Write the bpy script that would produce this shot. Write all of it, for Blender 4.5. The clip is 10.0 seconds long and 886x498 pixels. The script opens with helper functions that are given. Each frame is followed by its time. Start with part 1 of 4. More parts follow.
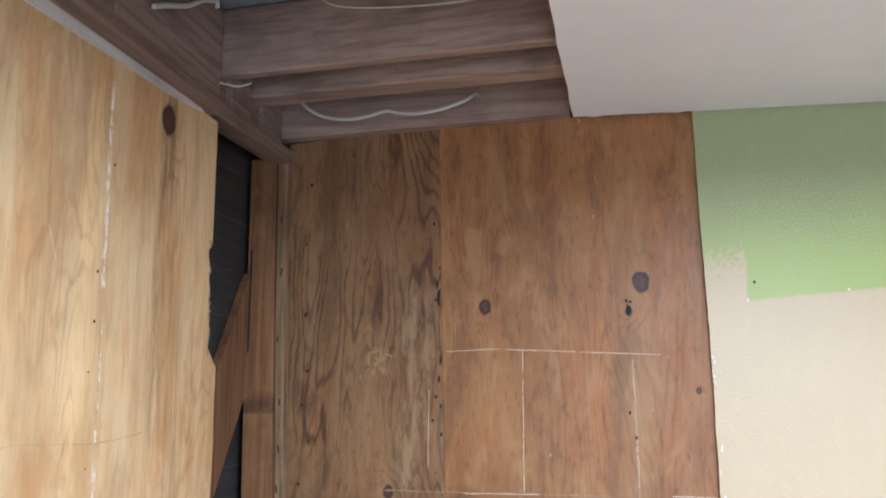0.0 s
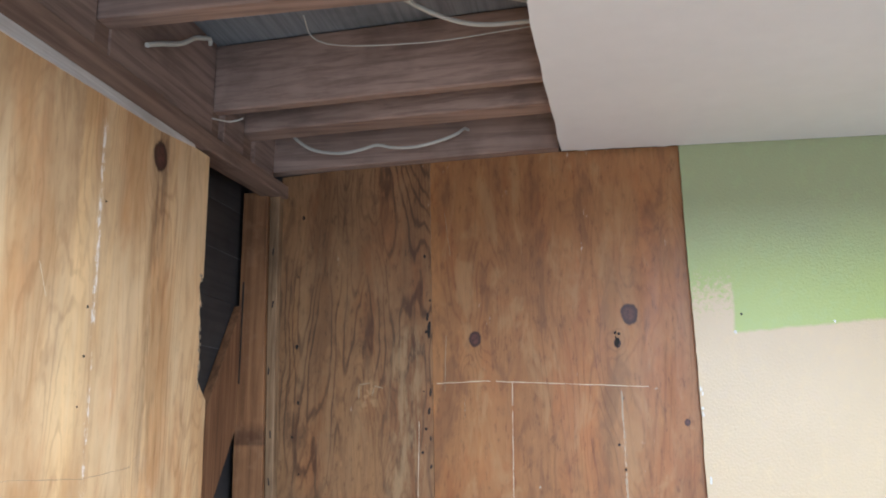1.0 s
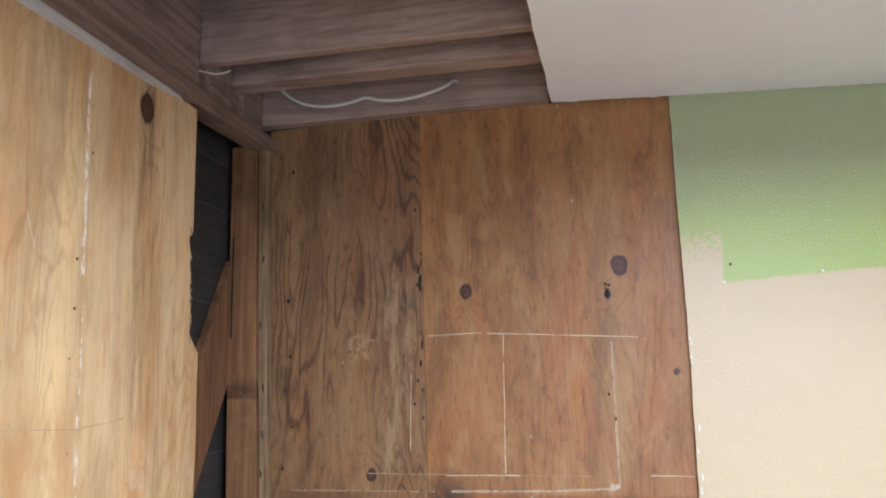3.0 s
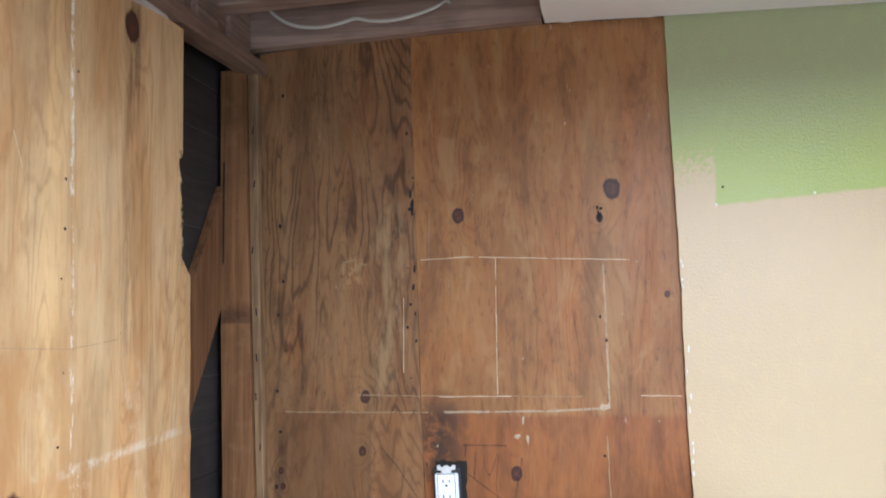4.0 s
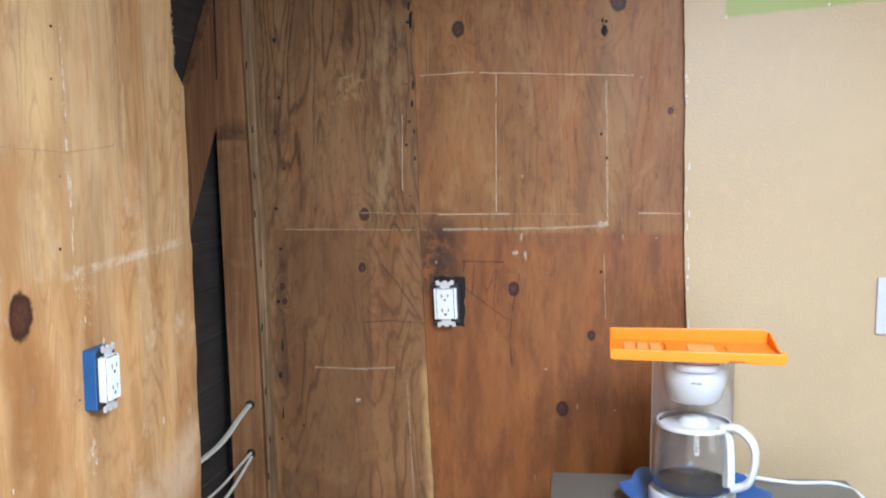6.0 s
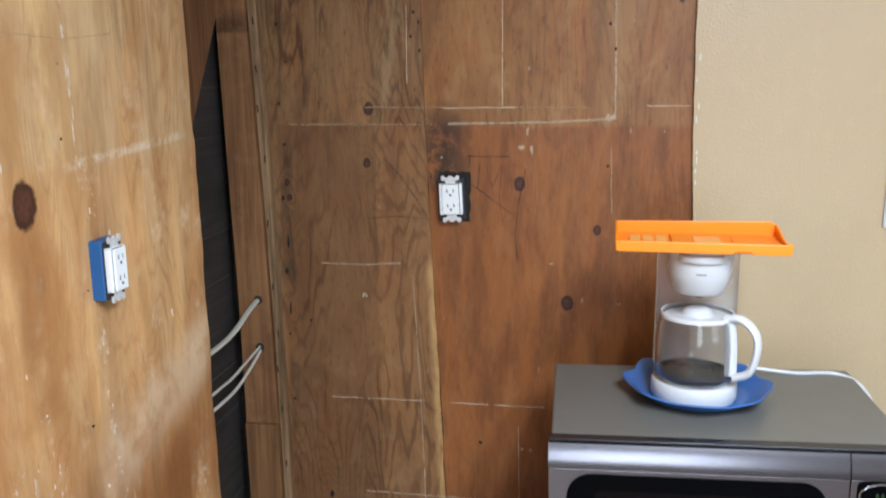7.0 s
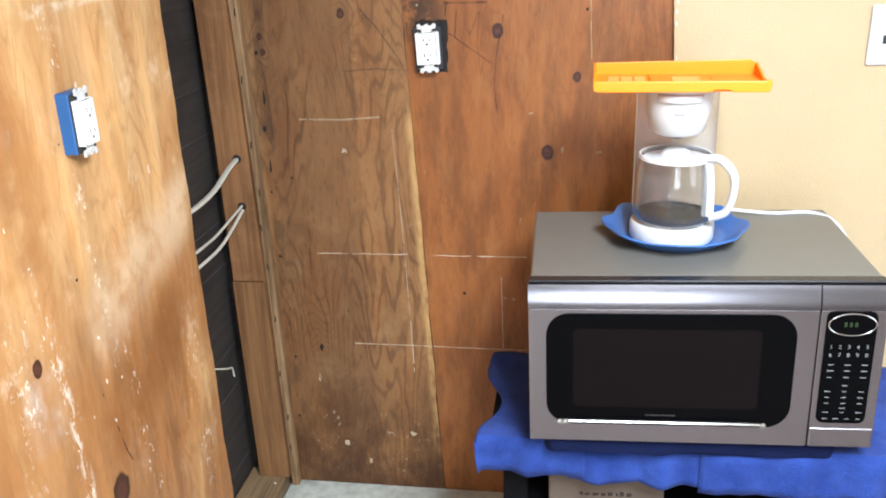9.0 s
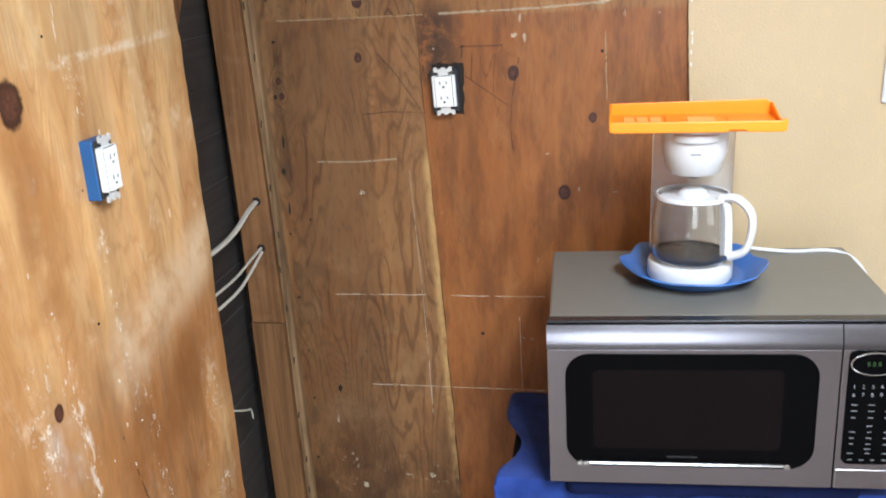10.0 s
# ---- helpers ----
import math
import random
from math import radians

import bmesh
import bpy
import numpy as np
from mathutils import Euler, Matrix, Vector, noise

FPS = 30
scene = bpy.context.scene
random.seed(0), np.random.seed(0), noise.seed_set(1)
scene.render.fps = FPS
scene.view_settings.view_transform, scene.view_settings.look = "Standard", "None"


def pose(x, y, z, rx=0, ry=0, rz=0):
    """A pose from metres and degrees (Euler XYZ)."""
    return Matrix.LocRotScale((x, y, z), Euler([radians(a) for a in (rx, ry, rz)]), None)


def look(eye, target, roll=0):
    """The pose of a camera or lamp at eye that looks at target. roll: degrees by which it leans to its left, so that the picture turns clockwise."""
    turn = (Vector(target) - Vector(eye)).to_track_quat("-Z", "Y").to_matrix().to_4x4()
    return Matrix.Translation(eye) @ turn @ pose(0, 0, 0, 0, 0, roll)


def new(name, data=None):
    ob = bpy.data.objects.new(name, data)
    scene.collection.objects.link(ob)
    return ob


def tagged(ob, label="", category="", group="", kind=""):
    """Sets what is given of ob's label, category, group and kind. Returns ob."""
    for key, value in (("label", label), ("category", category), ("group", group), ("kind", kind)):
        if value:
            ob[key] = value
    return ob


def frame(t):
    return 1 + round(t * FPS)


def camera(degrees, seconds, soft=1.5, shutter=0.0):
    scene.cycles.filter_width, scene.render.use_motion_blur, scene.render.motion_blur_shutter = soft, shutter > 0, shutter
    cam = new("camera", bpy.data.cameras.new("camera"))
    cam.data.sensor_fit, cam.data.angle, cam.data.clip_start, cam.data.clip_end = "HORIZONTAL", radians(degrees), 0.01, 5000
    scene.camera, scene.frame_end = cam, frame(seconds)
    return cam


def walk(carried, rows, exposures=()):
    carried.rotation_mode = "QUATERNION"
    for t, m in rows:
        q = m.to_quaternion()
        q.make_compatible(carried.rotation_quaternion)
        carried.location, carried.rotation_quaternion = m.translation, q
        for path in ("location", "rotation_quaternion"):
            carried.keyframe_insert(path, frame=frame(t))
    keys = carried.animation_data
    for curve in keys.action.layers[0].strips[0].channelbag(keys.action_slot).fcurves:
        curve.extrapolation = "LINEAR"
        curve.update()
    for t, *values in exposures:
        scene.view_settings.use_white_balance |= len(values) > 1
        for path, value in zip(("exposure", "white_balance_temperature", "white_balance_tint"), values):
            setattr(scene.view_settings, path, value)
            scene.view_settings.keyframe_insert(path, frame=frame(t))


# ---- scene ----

# ---------------------------------------------------------------- camera
cam = camera(54.1, 10.0, soft=1.9, shutter=0.4)
PATH = [
    (0.0, (0.022, -0.012, 1.52), (-0.349, 1.925, 1.856), 0.4),
    (0.5, (0.032, -0.019, 1.524), (-0.329, 1.906, 1.925), 0.3),
    (1.0, (0.04, -0.027, 1.528), (-0.322, 1.899, 1.926), 0.3),
    (1.5, (0.041, -0.034, 1.528), (-0.314, 1.892, 1.935), 0.0),
    (2.0, (0.041, -0.034, 1.528), (-0.316, 1.893, 1.926), 0.0),
    (2.2, (0.041, -0.033, 1.527), (-0.316, 1.895, 1.918), 0.0),
    (3.3, (0.041, -0.023, 1.507), (-0.298, 1.93, 1.769), -0.3),
    (3.5, (0.039, -0.023, 1.503), (-0.297, 1.935, 1.735), -0.3),
    (4.0, (0.039, -0.019, 1.494), (-0.291, 1.947, 1.648), -0.5),
    (4.5, (0.038, -0.016, 1.48), (-0.298, 1.955, 1.546), -0.5),
    (5.0, (0.035, -0.008, 1.47), (-0.296, 1.964, 1.437), -0.4),
    (5.5, (0.036, -0.008, 1.458), (-0.292, 1.961, 1.342), -0.2),
    (5.7, (0.033, -0.006, 1.453), (-0.291, 1.963, 1.298), -0.2),
    (6.8, (0.026, -0.004, 1.42), (-0.3, 1.933, 1.05), -0.4),
    (7.0, (0.029, 0.0, 1.419), (-0.302, 1.927, 0.995), -0.5),
    (7.5, (0.034, 0.002, 1.404), (-0.289, 1.889, 0.825), -0.7),
    (8.0, (0.041, -0.001, 1.391), (-0.26, 1.847, 0.688), -1.0),
    (8.5, (0.044, -0.003, 1.382), (-0.254, 1.821, 0.617), -1.6),
    (9.0, (0.047, -0.005, 1.382), (-0.251, 1.841, 0.671), -2.0),
    (9.5, (0.048, -0.011, 1.388), (-0.263, 1.841, 0.699), -2.5),
    (10.0, (0.047, -0.008, 1.39), (-0.292, 1.86, 0.762), -2.8),
]
walk(cam, [(t, look(eye, target, roll)) for t, eye, target, roll in PATH],
     exposures=[(0.0, 0.10, 5400, 7), (2.0, 0.10, 5450, 7), (3.5, 0.02, 5650, 8), (4.5, -0.05, 5700, 8), (5.5, -0.11, 5750, 8), (7.0, -0.47, 6050, 8), (7.5, -0.53, 6150, 8), (8.0, -0.60, 6300, 8), (8.5, -0.29, 6350, 8), (9.0, 0.33, 6350, 8), (9.5, -0.09, 6300, 8), (10.0, -0.06, 6300, 8)])

# ---------------------------------------------------------------- light
BACK = 1.85      # face of the back plywood
LEFT = -0.68     # face of the left plywood
CEIL = 2.125     # underside of the white ceiling board

world = bpy.data.worlds.new("world")
scene.world = world
world.use_nodes = True
sky = world.node_tree.nodes.new("ShaderNodeTexSky")
sky.sky_type, sky.sun_disc = "NISHITA", False
sky.sun_elevation, sky.sun_rotation = radians(35), radians(120)
bg = world.node_tree.nodes["Background"]
world.node_tree.links.new(sky.outputs[0], bg.inputs[0])
bg.inputs[1].default_value = 0.1


def area_lamp(name, place, target, sx, sy, watts, colour):
    data = bpy.data.lights.new(name, "AREA")
    data.shape, data.size, data.size_y, data.energy, data.color = "RECTANGLE", sx, sy, watts, colour
    ob = new(name, data)
    ob.matrix_world = look(place, target)
    return ob


LAMP = (0.88, 0.98, 1.10)
FILL_TINT = (0.90, 0.98, 1.10)
for lamp_x in (0.40, 0.70):
    area_lamp("ceiling_tube", (lamp_x, 0.05, 2.0), (lamp_x, 0.05, 0.0), 0.13, 1.1, 50, LAMP)
# Added fill without a window behind it, tilted up to lift ceiling and joists.
area_lamp("right_fill", (2.27, -0.35, 1.2), (0.0, -0.35, 1.3), 1.3, 1.1, 11, FILL_TINT)
# Added fill from the rear opening, strengthened to brighten joist faces and upper wall.
area_lamp("rear_fill", (0.45, -2.38, 1.1), (0.45, 0.0, 1.35), 1.0, 1.3, 31, FILL_TINT)


# ---------------------------------------------------------------- materials
def material(name, roughness=0.6, metallic=0.0, spec=0.4):
    m = bpy.data.materials.new(name)
    m.use_nodes = True
    b = m.node_tree.nodes["Principled BSDF"]
    b.inputs["Roughness"].default_value = roughness
    b.inputs["Metallic"].default_value = metallic
    b.inputs["Specular IOR Level"].default_value = spec
    return m


class Tree:
    """Shorter calls for building node trees."""

    def __init__(self, m):
        self.m, self.t = m, m.node_tree
        self.b = self.t.nodes["Principled BSDF"]

    def node(self, kind, **props):
        n = self.t.nodes.new(kind)
        for k, v in props.items():
            setattr(n, k, v)
        return n

    def put(self, socket, value):
        if isinstance(value, bpy.types.NodeSocket):
            self.t.links.new(value, socket)
        elif isinstance(value, (tuple, list)) and len(value) == 3 and socket.type == "RGBA":
            socket.default_value = (*value, 1)
        else:
            socket.default_value = value

    def place(self):
        return self.node("ShaderNodeNewGeometry").outputs["Position"]

    def object(self):
        return self.node("ShaderNodeTexCoord").outputs["Object"]

    def scaled(self, vector, scale, shift=(0, 0, 0)):
        n = self.node("ShaderNodeMapping")
        self.put(n.inputs["Vector"], vector)
        n.inputs["Scale"].default_value = scale
        n.inputs["Location"].default_value = shift
        return n.outputs[0]

    def noise(self, vector, scale, detail=4, rough=0.55, distort=0.0):
        n = self.node("ShaderNodeTexNoise")
        self.put(n.inputs["Vector"], vector)
        n.inputs["Scale"].default_value, n.inputs["Detail"].default_value = scale, detail
        n.inputs["Roughness"].default_value, n.inputs["Distortion"].default_value = rough, distort
        return n.outputs[0]

    def math(self, op, a, b=0.0, c=0.0, clamp=False):
        n = self.node("ShaderNodeMath", operation=op, use_clamp=clamp)
        for i, v in enumerate((a, b, c)):
            self.put(n.inputs[i], v)
        return n.outputs[0]

    def ramp(self, value, *stops):
        n = self.node("ShaderNodeValToRGB")
        self.put(n.inputs[0], value)
        e = n.color_ramp.elements
        while len(e) < len(stops):
            e.new(0.5)
        for el, (at, c) in zip(e, stops):
            el.position = at
            el.color = (c, c, c, 1) if isinstance(c, (int, float)) else (*c, 1)
        return n.outputs[0]

    def mix(self, f, a, b, kind="MIX"):
        n = self.node("ShaderNodeMix", data_type="RGBA", blend_type=kind)
        self.put(n.inputs[0], f)
        self.put(n.inputs[6], a)
        self.put(n.inputs[7], b)
        return n.outputs[2]

    def split(self, vector):
        n = self.node("ShaderNodeSeparateXYZ")
        self.put(n.inputs[0], vector)
        return n.outputs

    def step(self, value, low, high):
        """0 below low, 1 above high, smooth between; low may exceed high."""
        n = self.node("ShaderNodeMapRange", interpolation_type="SMOOTHSTEP")
        self.put(n.inputs[0], value)
        if low < high:
            n.inputs[1].default_value, n.inputs[2].default_value = low, high
            n.inputs[3].default_value, n.inputs[4].default_value = 0, 1
        else:
            n.inputs[1].default_value, n.inputs[2].default_value = high, low
            n.inputs[3].default_value, n.inputs[4].default_value = 1, 0
        return n.outputs[0]

    def bump(self, height, strength=0.3, distance=0.002):
        n = self.node("ShaderNodeBump")
        self.put(n.inputs["Height"], height)
        n.inputs["Strength"].default_value, n.inputs["Distance"].default_value = strength, distance
        self.put(self.b.inputs["Normal"], n.outputs[0])

    def colour(self, c):
        self.put(self.b.inputs["Base Color"], c)

    def rough(self, r):
        self.put(self.b.inputs["Roughness"], r)


def plain(name, c, roughness=0.6, metallic=0.0, vary=0.12, scale=30.0, bump=0.0, spec=0.4):
    """One colour with soft mottling at two scales."""
    m = material(name, roughness, metallic, spec)
    t = Tree(m)
    p = t.object()
    n = t.mix(0.5, t.noise(p, scale), t.noise(p, scale * 0.15, 3))
    k = t.ramp(n, (0.25, 1 - vary * 2), (0.75, 1.0))
    t.colour(t.mix(1.0, c, k, "MULTIPLY"))
    if bump:
        t.bump(t.noise(p, scale * 6), bump)
    return m


def ply(name, side, light, dark, knots=(), seed=0.0, gloss=0.45, extra=None, ring=0.4, mottle=0.3, zone=None, fine2=0.4):
    """Plywood face with upright grain. side: the axis along the sheet's width ('x' or 'y')."""
    m = material(name, gloss, 0.0, 0.35)
    t = Tree(m)
    p = t.place()
    x, y, z = t.split(p)
    u = x if side == "x" else y
    flat = t.node("ShaderNodeCombineXYZ")
    t.put(flat.inputs[0], u)
    t.put(flat.inputs[1], seed)
    t.put(flat.inputs[2], z)
    v = flat.outputs[0]
    # the rings bend round each knot
    push = None
    rims = None
    heart = None
    for ku, kz, r in knots:
        du = t.math("SUBTRACT", u, ku)
        dz = t.math("SUBTRACT", z, kz)
        d = t.math("SQRT", t.math("ADD", t.math("MULTIPLY", du, du), t.math("MULTIPLY", t.math("MULTIPLY", dz, dz), 0.6)))
        wob = t.math("ADD", d, t.math("MULTIPLY", t.math("SUBTRACT", t.noise(v, 60, 2), 0.5), r * 0.5))
        core = t.step(wob, r * 1.08, r * 0.8)
        halo = t.step(wob, r * 4.5, r * 0.9)
        push = halo if push is None else t.math("ADD", push, halo)
        rims = core if rims is None else t.math("MAXIMUM", rims, core)
        mid_ = t.step(wob, r * 0.85, r * 0.35)
        heart = mid_ if heart is None else t.math("MAXIMUM", heart, mid_)
    grain = t.scaled(v, (1.0, 1.0, 0.17), (seed, 0, seed * 0.37))
    broad = t.noise(grain, 5.5, 2.5, 0.45, 0.35)
    jitter = t.noise(t.scaled(v, (1, 1, 0.22), (seed, 0, 0)), 34, 2, 0.5)
    field = t.math("ADD", t.math("MULTIPLY", broad, 28.0), t.math("MULTIPLY", jitter, 1.9))
    if push is not None:
        field = t.math("ADD", field, t.math("MULTIPLY", push, 1.6))
    rings = t.math("MULTIPLY", t.math("PINGPONG", field, 0.5), 2.0)
    lines = t.step(rings, 0.5, 1.0)
    fine = t.noise(t.scaled(v, (1, 1, 0.03), (seed, 0, 0)), 240, 3, 0.7)
    mid = t.noise(t.scaled(v, (1, 1, 0.13), (seed * 2, 0, 0)), 26, 4, 0.65)
    cloud = t.noise(t.scaled(v, (1, 1, 0.6)), 4.2, 5, 0.65)
    ringmask = t.math("ADD", 0.25, t.step(t.noise(t.scaled(v, (1, 1, 0.5), (seed, 0, 0)), 4.5, 2), 0.38, 0.6))
    if zone:
        ringmask = t.math("ADD", ringmask, t.math("MULTIPLY", t.step(t.math("ABSOLUTE", t.math("SUBTRACT", u, zone[0])), zone[1], 0.0), 0.95))
    g = t.math("ADD", t.math("MULTIPLY", t.math("MULTIPLY", lines, ringmask), ring),
               t.math("ADD", t.math("MULTIPLY", fine, 0.22), t.math("MULTIPLY", mid, 0.5)))
    c = t.mix(t.step(g, 0.26, 0.86), light, dark)
    fleck = t.noise(t.scaled(v, (1, 1, 0.28), (0, seed, 0)), 85, 5, 0.75)
    c = t.mix(t.math("MULTIPLY", t.step(fleck, 0.52, 0.68), mottle), c, tuple(0.5 * q for q in dark))
    c = t.mix(t.math("MULTIPLY", t.step(fleck, 0.46, 0.30), mottle), c, tuple(1.3 * q for q in light))
    c = t.mix(t.math("MULTIPLY", t.step(cloud, 0.40, 0.72), 0.35), c, tuple(0.62 * q for q in dark))
    c = t.mix(t.math("MULTIPLY", t.step(cloud, 0.48, 0.25), 0.35), c, tuple(1.15 * q for q in light))
    # soft upright streaks where finish has worn unevenly
    run = t.noise(t.scaled(v, (1, 1, 0.09), (seed * 3, 0, 0)), 13, 4, 0.6, 0.2)
    c = t.mix(t.math("MULTIPLY", t.step(run, 0.50, 0.68), 0.55), c, t.mix(1.0, c, (0.70, 0.62, 0.55), "MULTIPLY"))
    c = t.mix(t.math("MULTIPLY", t.step(run, 0.48, 0.32), 0.55), c, t.mix(1.0, c, (1.28, 1.25, 1.12), "MULTIPLY"))
    # thin wavy growth rings, close together, coming and going
    swell = t.noise(t.scaled(v, (1.0, 1.0, 0.2), (seed * 1.7, 0, seed)), 7.5, 1.5, 0.4, 0.25)
    shake = t.noise(t.scaled(v, (1, 1, 0.5), (seed, 0, 0)), 45, 2, 0.5)
    rings2 = t.math("MULTIPLY", t.math("PINGPONG", t.math("ADD", t.math("MULTIPLY", swell, 46.0), t.math("MULTIPLY", shake, 1.1)), 0.5), 2.0)
    patchy = t.step(t.noise(t.scaled(v, (1, 1, 0.45), (0, 0, seed)), 6.5, 3, 0.6), 0.40, 0.62)
    thin = t.math("MULTIPLY", t.math("MULTIPLY", t.step(rings2, 0.55, 0.98), patchy), fine2)
    c = t.mix(thin, c, tuple(0.8 * q for q in dark))
    hue = t.noise(t.scaled(v, (1, 1, 0.3), (seed, seed, 0)), 11, 4, 0.65)
    c = t.mix(t.math("MULTIPLY", t.step(hue, 0.48, 0.68), 0.45), c, t.mix(1.0, c, (1.0, 0.72, 0.52), "MULTIPLY"))
    c = t.mix(t.math("MULTIPLY", t.step(hue, 0.46, 0.28), 0.4), c, t.mix(1.0, c, (0.84, 0.9, 1.0), "MULTIPLY"))
    if extra is not None:
        c = extra(t, c, u, z, v)
    # scuffs of old adhesive and dust, broken up
    scuff = t.math("MULTIPLY", t.step(t.noise(t.scaled(v, (1, 1, 0.4)), 48, 5, 0.7), 0.66, 0.72),
                   t.step(t.noise(v, 6, 3), 0.5, 0.62))
    c = t.mix(t.math("MULTIPLY", scuff, 0.55), c, (0.62, 0.52, 0.4))
    if rims is not None:
        knot = t.mix(t.math("MULTIPLY", heart, t.step(t.noise(v, 120, 4, 0.7), 0.3, 0.65)), (0.030, 0.010, 0.007), (0.10, 0.032, 0.022))
        c = t.mix(t.math("MULTIPLY", rims, 0.95), c, knot)
    t.colour(c)
    t.rough(t.math("ADD", 0.34, t.math("MULTIPLY", mid, 0.3)))
    t.bump(t.math("ADD", t.math("MULTIPLY", fine, 0.6), t.math("MULTIPLY", lines, 0.25)), 0.25, 0.0012)
    return m


def box_mask(t, u, z, u0, u1, z0, z1, soft=0.01):
    a = t.math("MULTIPLY", t.step(u, u0 - soft, u0 + soft), t.step(u, u1 + soft, u1 - soft))
    b = t.math("MULTIPLY", t.step(z, z0 - soft, z0 + soft), t.step(z, z1 + soft, z1 - soft))
    return t.math("MULTIPLY", a, b)


def back_left_stain(t, c, u, z, v):
    worn = t.noise(t.scaled(v, (1, 1, 0.25), (1.4, 0, 0.3)), 20, 4, 0.65, 0.6)
    c = t.mix(t.math("MULTIPLY", t.step(worn, 0.53, 0.68), 0.3), c, (0.30, 0.175, 0.08))
    c = t.mix(t.math("MULTIPLY", t.step(worn, 0.46, 0.34), 0.4), c, (0.075, 0.034, 0.016))
    bleach = t.math("MULTIPLY", box_mask(t, u, z, -0.43, -0.355, 1.33, 1.74, 0.02), t.step(t.noise(t.scaled(v, (1, 1, 0.16)), 55, 4, 0.7), 0.42, 0.62))
    c = t.mix(t.math("MULTIPLY", bleach, 0.55), c, (0.36, 0.23, 0.11))
    strip = box_mask(t, u, z, -0.437, -0.2, -0.1, 1.285, 0.004)
    c = t.mix(t.math("MULTIPLY", strip, 0.3), c, (0.28, 0.122, 0.04))
    low = box_mask(t, u, z, -0.66, -0.437, -0.1, 1.283, 0.004)
    c = t.mix(t.math("MULTIPLY", low, 0.4), c, (0.115, 0.045, 0.016))
    damp = t.math("MULTIPLY", t.step(z, 0.42, 0.05), t.step(t.noise(t.scaled(v, (1, 1, 0.6)), 9, 5, 0.7), 0.28, 0.58))
    c = t.mix(t.math("MULTIPLY", damp, 0.85), c, (0.05, 0.02, 0.008))
    edge_ = band(t, u, z, -0.275, 0.12, -0.312, 0.98, 0.022)
    c = t.mix(t.math("MULTIPLY", edge_, t.step(t.noise(t.scaled(v, (1, 1, 0.3)), 30, 4, 0.7), 0.3, 0.62)), c, (0.50, 0.30, 0.115))
    wet = t.math("MULTIPLY", band(t, u, z, -0.635, 0.0, -0.645, 1.22, 0.02), t.step(t.noise(t.scaled(v, (1, 1, 0.5)), 24, 3), 0.5, 0.62))
    c = t.mix(t.math("MULTIPLY", wet, 0.4), c, (0.03, 0.02, 0.014))
    specks = t.math("MULTIPLY", box_mask(t, u, z, -0.6, -0.3, 0.05, 0.22, 0.05), t.step(t.noise(v, 45, 5, 0.7), 0.62, 0.68))
    c = t.mix(t.math("MULTIPLY", specks, 0.45), c, (0.6, 0.54, 0.42))
    rub = t.math("MULTIPLY", box_mask(t, u, z, -0.5, -0.46, 1.56, 1.62, 0.012), t.step(t.noise(v, 60, 3), 0.45, 0.6))
    c = t.mix(t.math("MULTIPLY", rub, 0.5), c, (0.42, 0.25, 0.11))
    dust = t.math("MULTIPLY", box_mask(t, u, z, -0.6, -0.33, 0.3, 0.75, 0.08), t.step(t.noise(v, 6, 4, 0.7), 0.45, 0.7))
    return t.mix(t.math("MULTIPLY", dust, 0.3), c, (0.4, 0.26, 0.13))


def back_right_stain(t, c, u, z, v):
    worn = t.noise(t.scaled(v, (1, 1, 0.3), (0.4, 0, 0.9)), 17, 4, 0.65, 0.6)
    c = t.mix(t.math("MULTIPLY", t.step(worn, 0.52, 0.66), 0.42), c, (0.38, 0.215, 0.09))
    c = t.mix(t.math("MULTIPLY", t.step(worn, 0.47, 0.34), 0.42), c, (0.115, 0.048, 0.02))
    low = t.step(t.math("ADD", z, t.math("MULTIPLY", t.noise(v, 12, 3), 0.02)), 1.30, 1.285)
    c = t.mix(t.math("MULTIPLY", low, 0.62), c, t.mix(t.step(t.noise(t.scaled(v, (1, 1, 0.25)), 22, 4, 0.7), 0.35, 0.65), (0.30, 0.092, 0.02), (0.15, 0.04, 0.009)))
    smoke = t.math("MULTIPLY", box_mask(t, u, z, -0.34, -0.24, 1.15, 1.31, 0.045), t.step(t.noise(v, 22, 4, 0.7), 0.32, 0.54))
    c = t.mix(t.math("MULTIPLY", smoke, 0.92), c, (0.045, 0.022, 0.012))
    pale = t.math("MULTIPLY", box_mask(t, u, z, 0.03, 0.11, 1.3, 2.05, 0.02), t.noise(v, 10, 3))
    return t.mix(t.math("MULTIPLY", pale, 0.5), c, (0.32, 0.18, 0.07))


def band(t, u, z, ua, za, ub, zb, half):
    """1 along a straight line from (ua, za) to (ub, zb), fading within half."""
    k = (ub - ua) / (zb - za)
    off = t.math("ABSOLUTE", t.math("SUBTRACT", u, t.math("MULTIPLY_ADD", z, k, ua - k * za)))
    lo, hi = min(za, zb), max(za, zb)
    run = t.math("MULTIPLY", t.step(z, lo - 0.03, lo + 0.03), t.step(z, hi + 0.03, hi - 0.03))
    return t.math("MULTIPLY", t.step(off, half, half * 0.2), run)


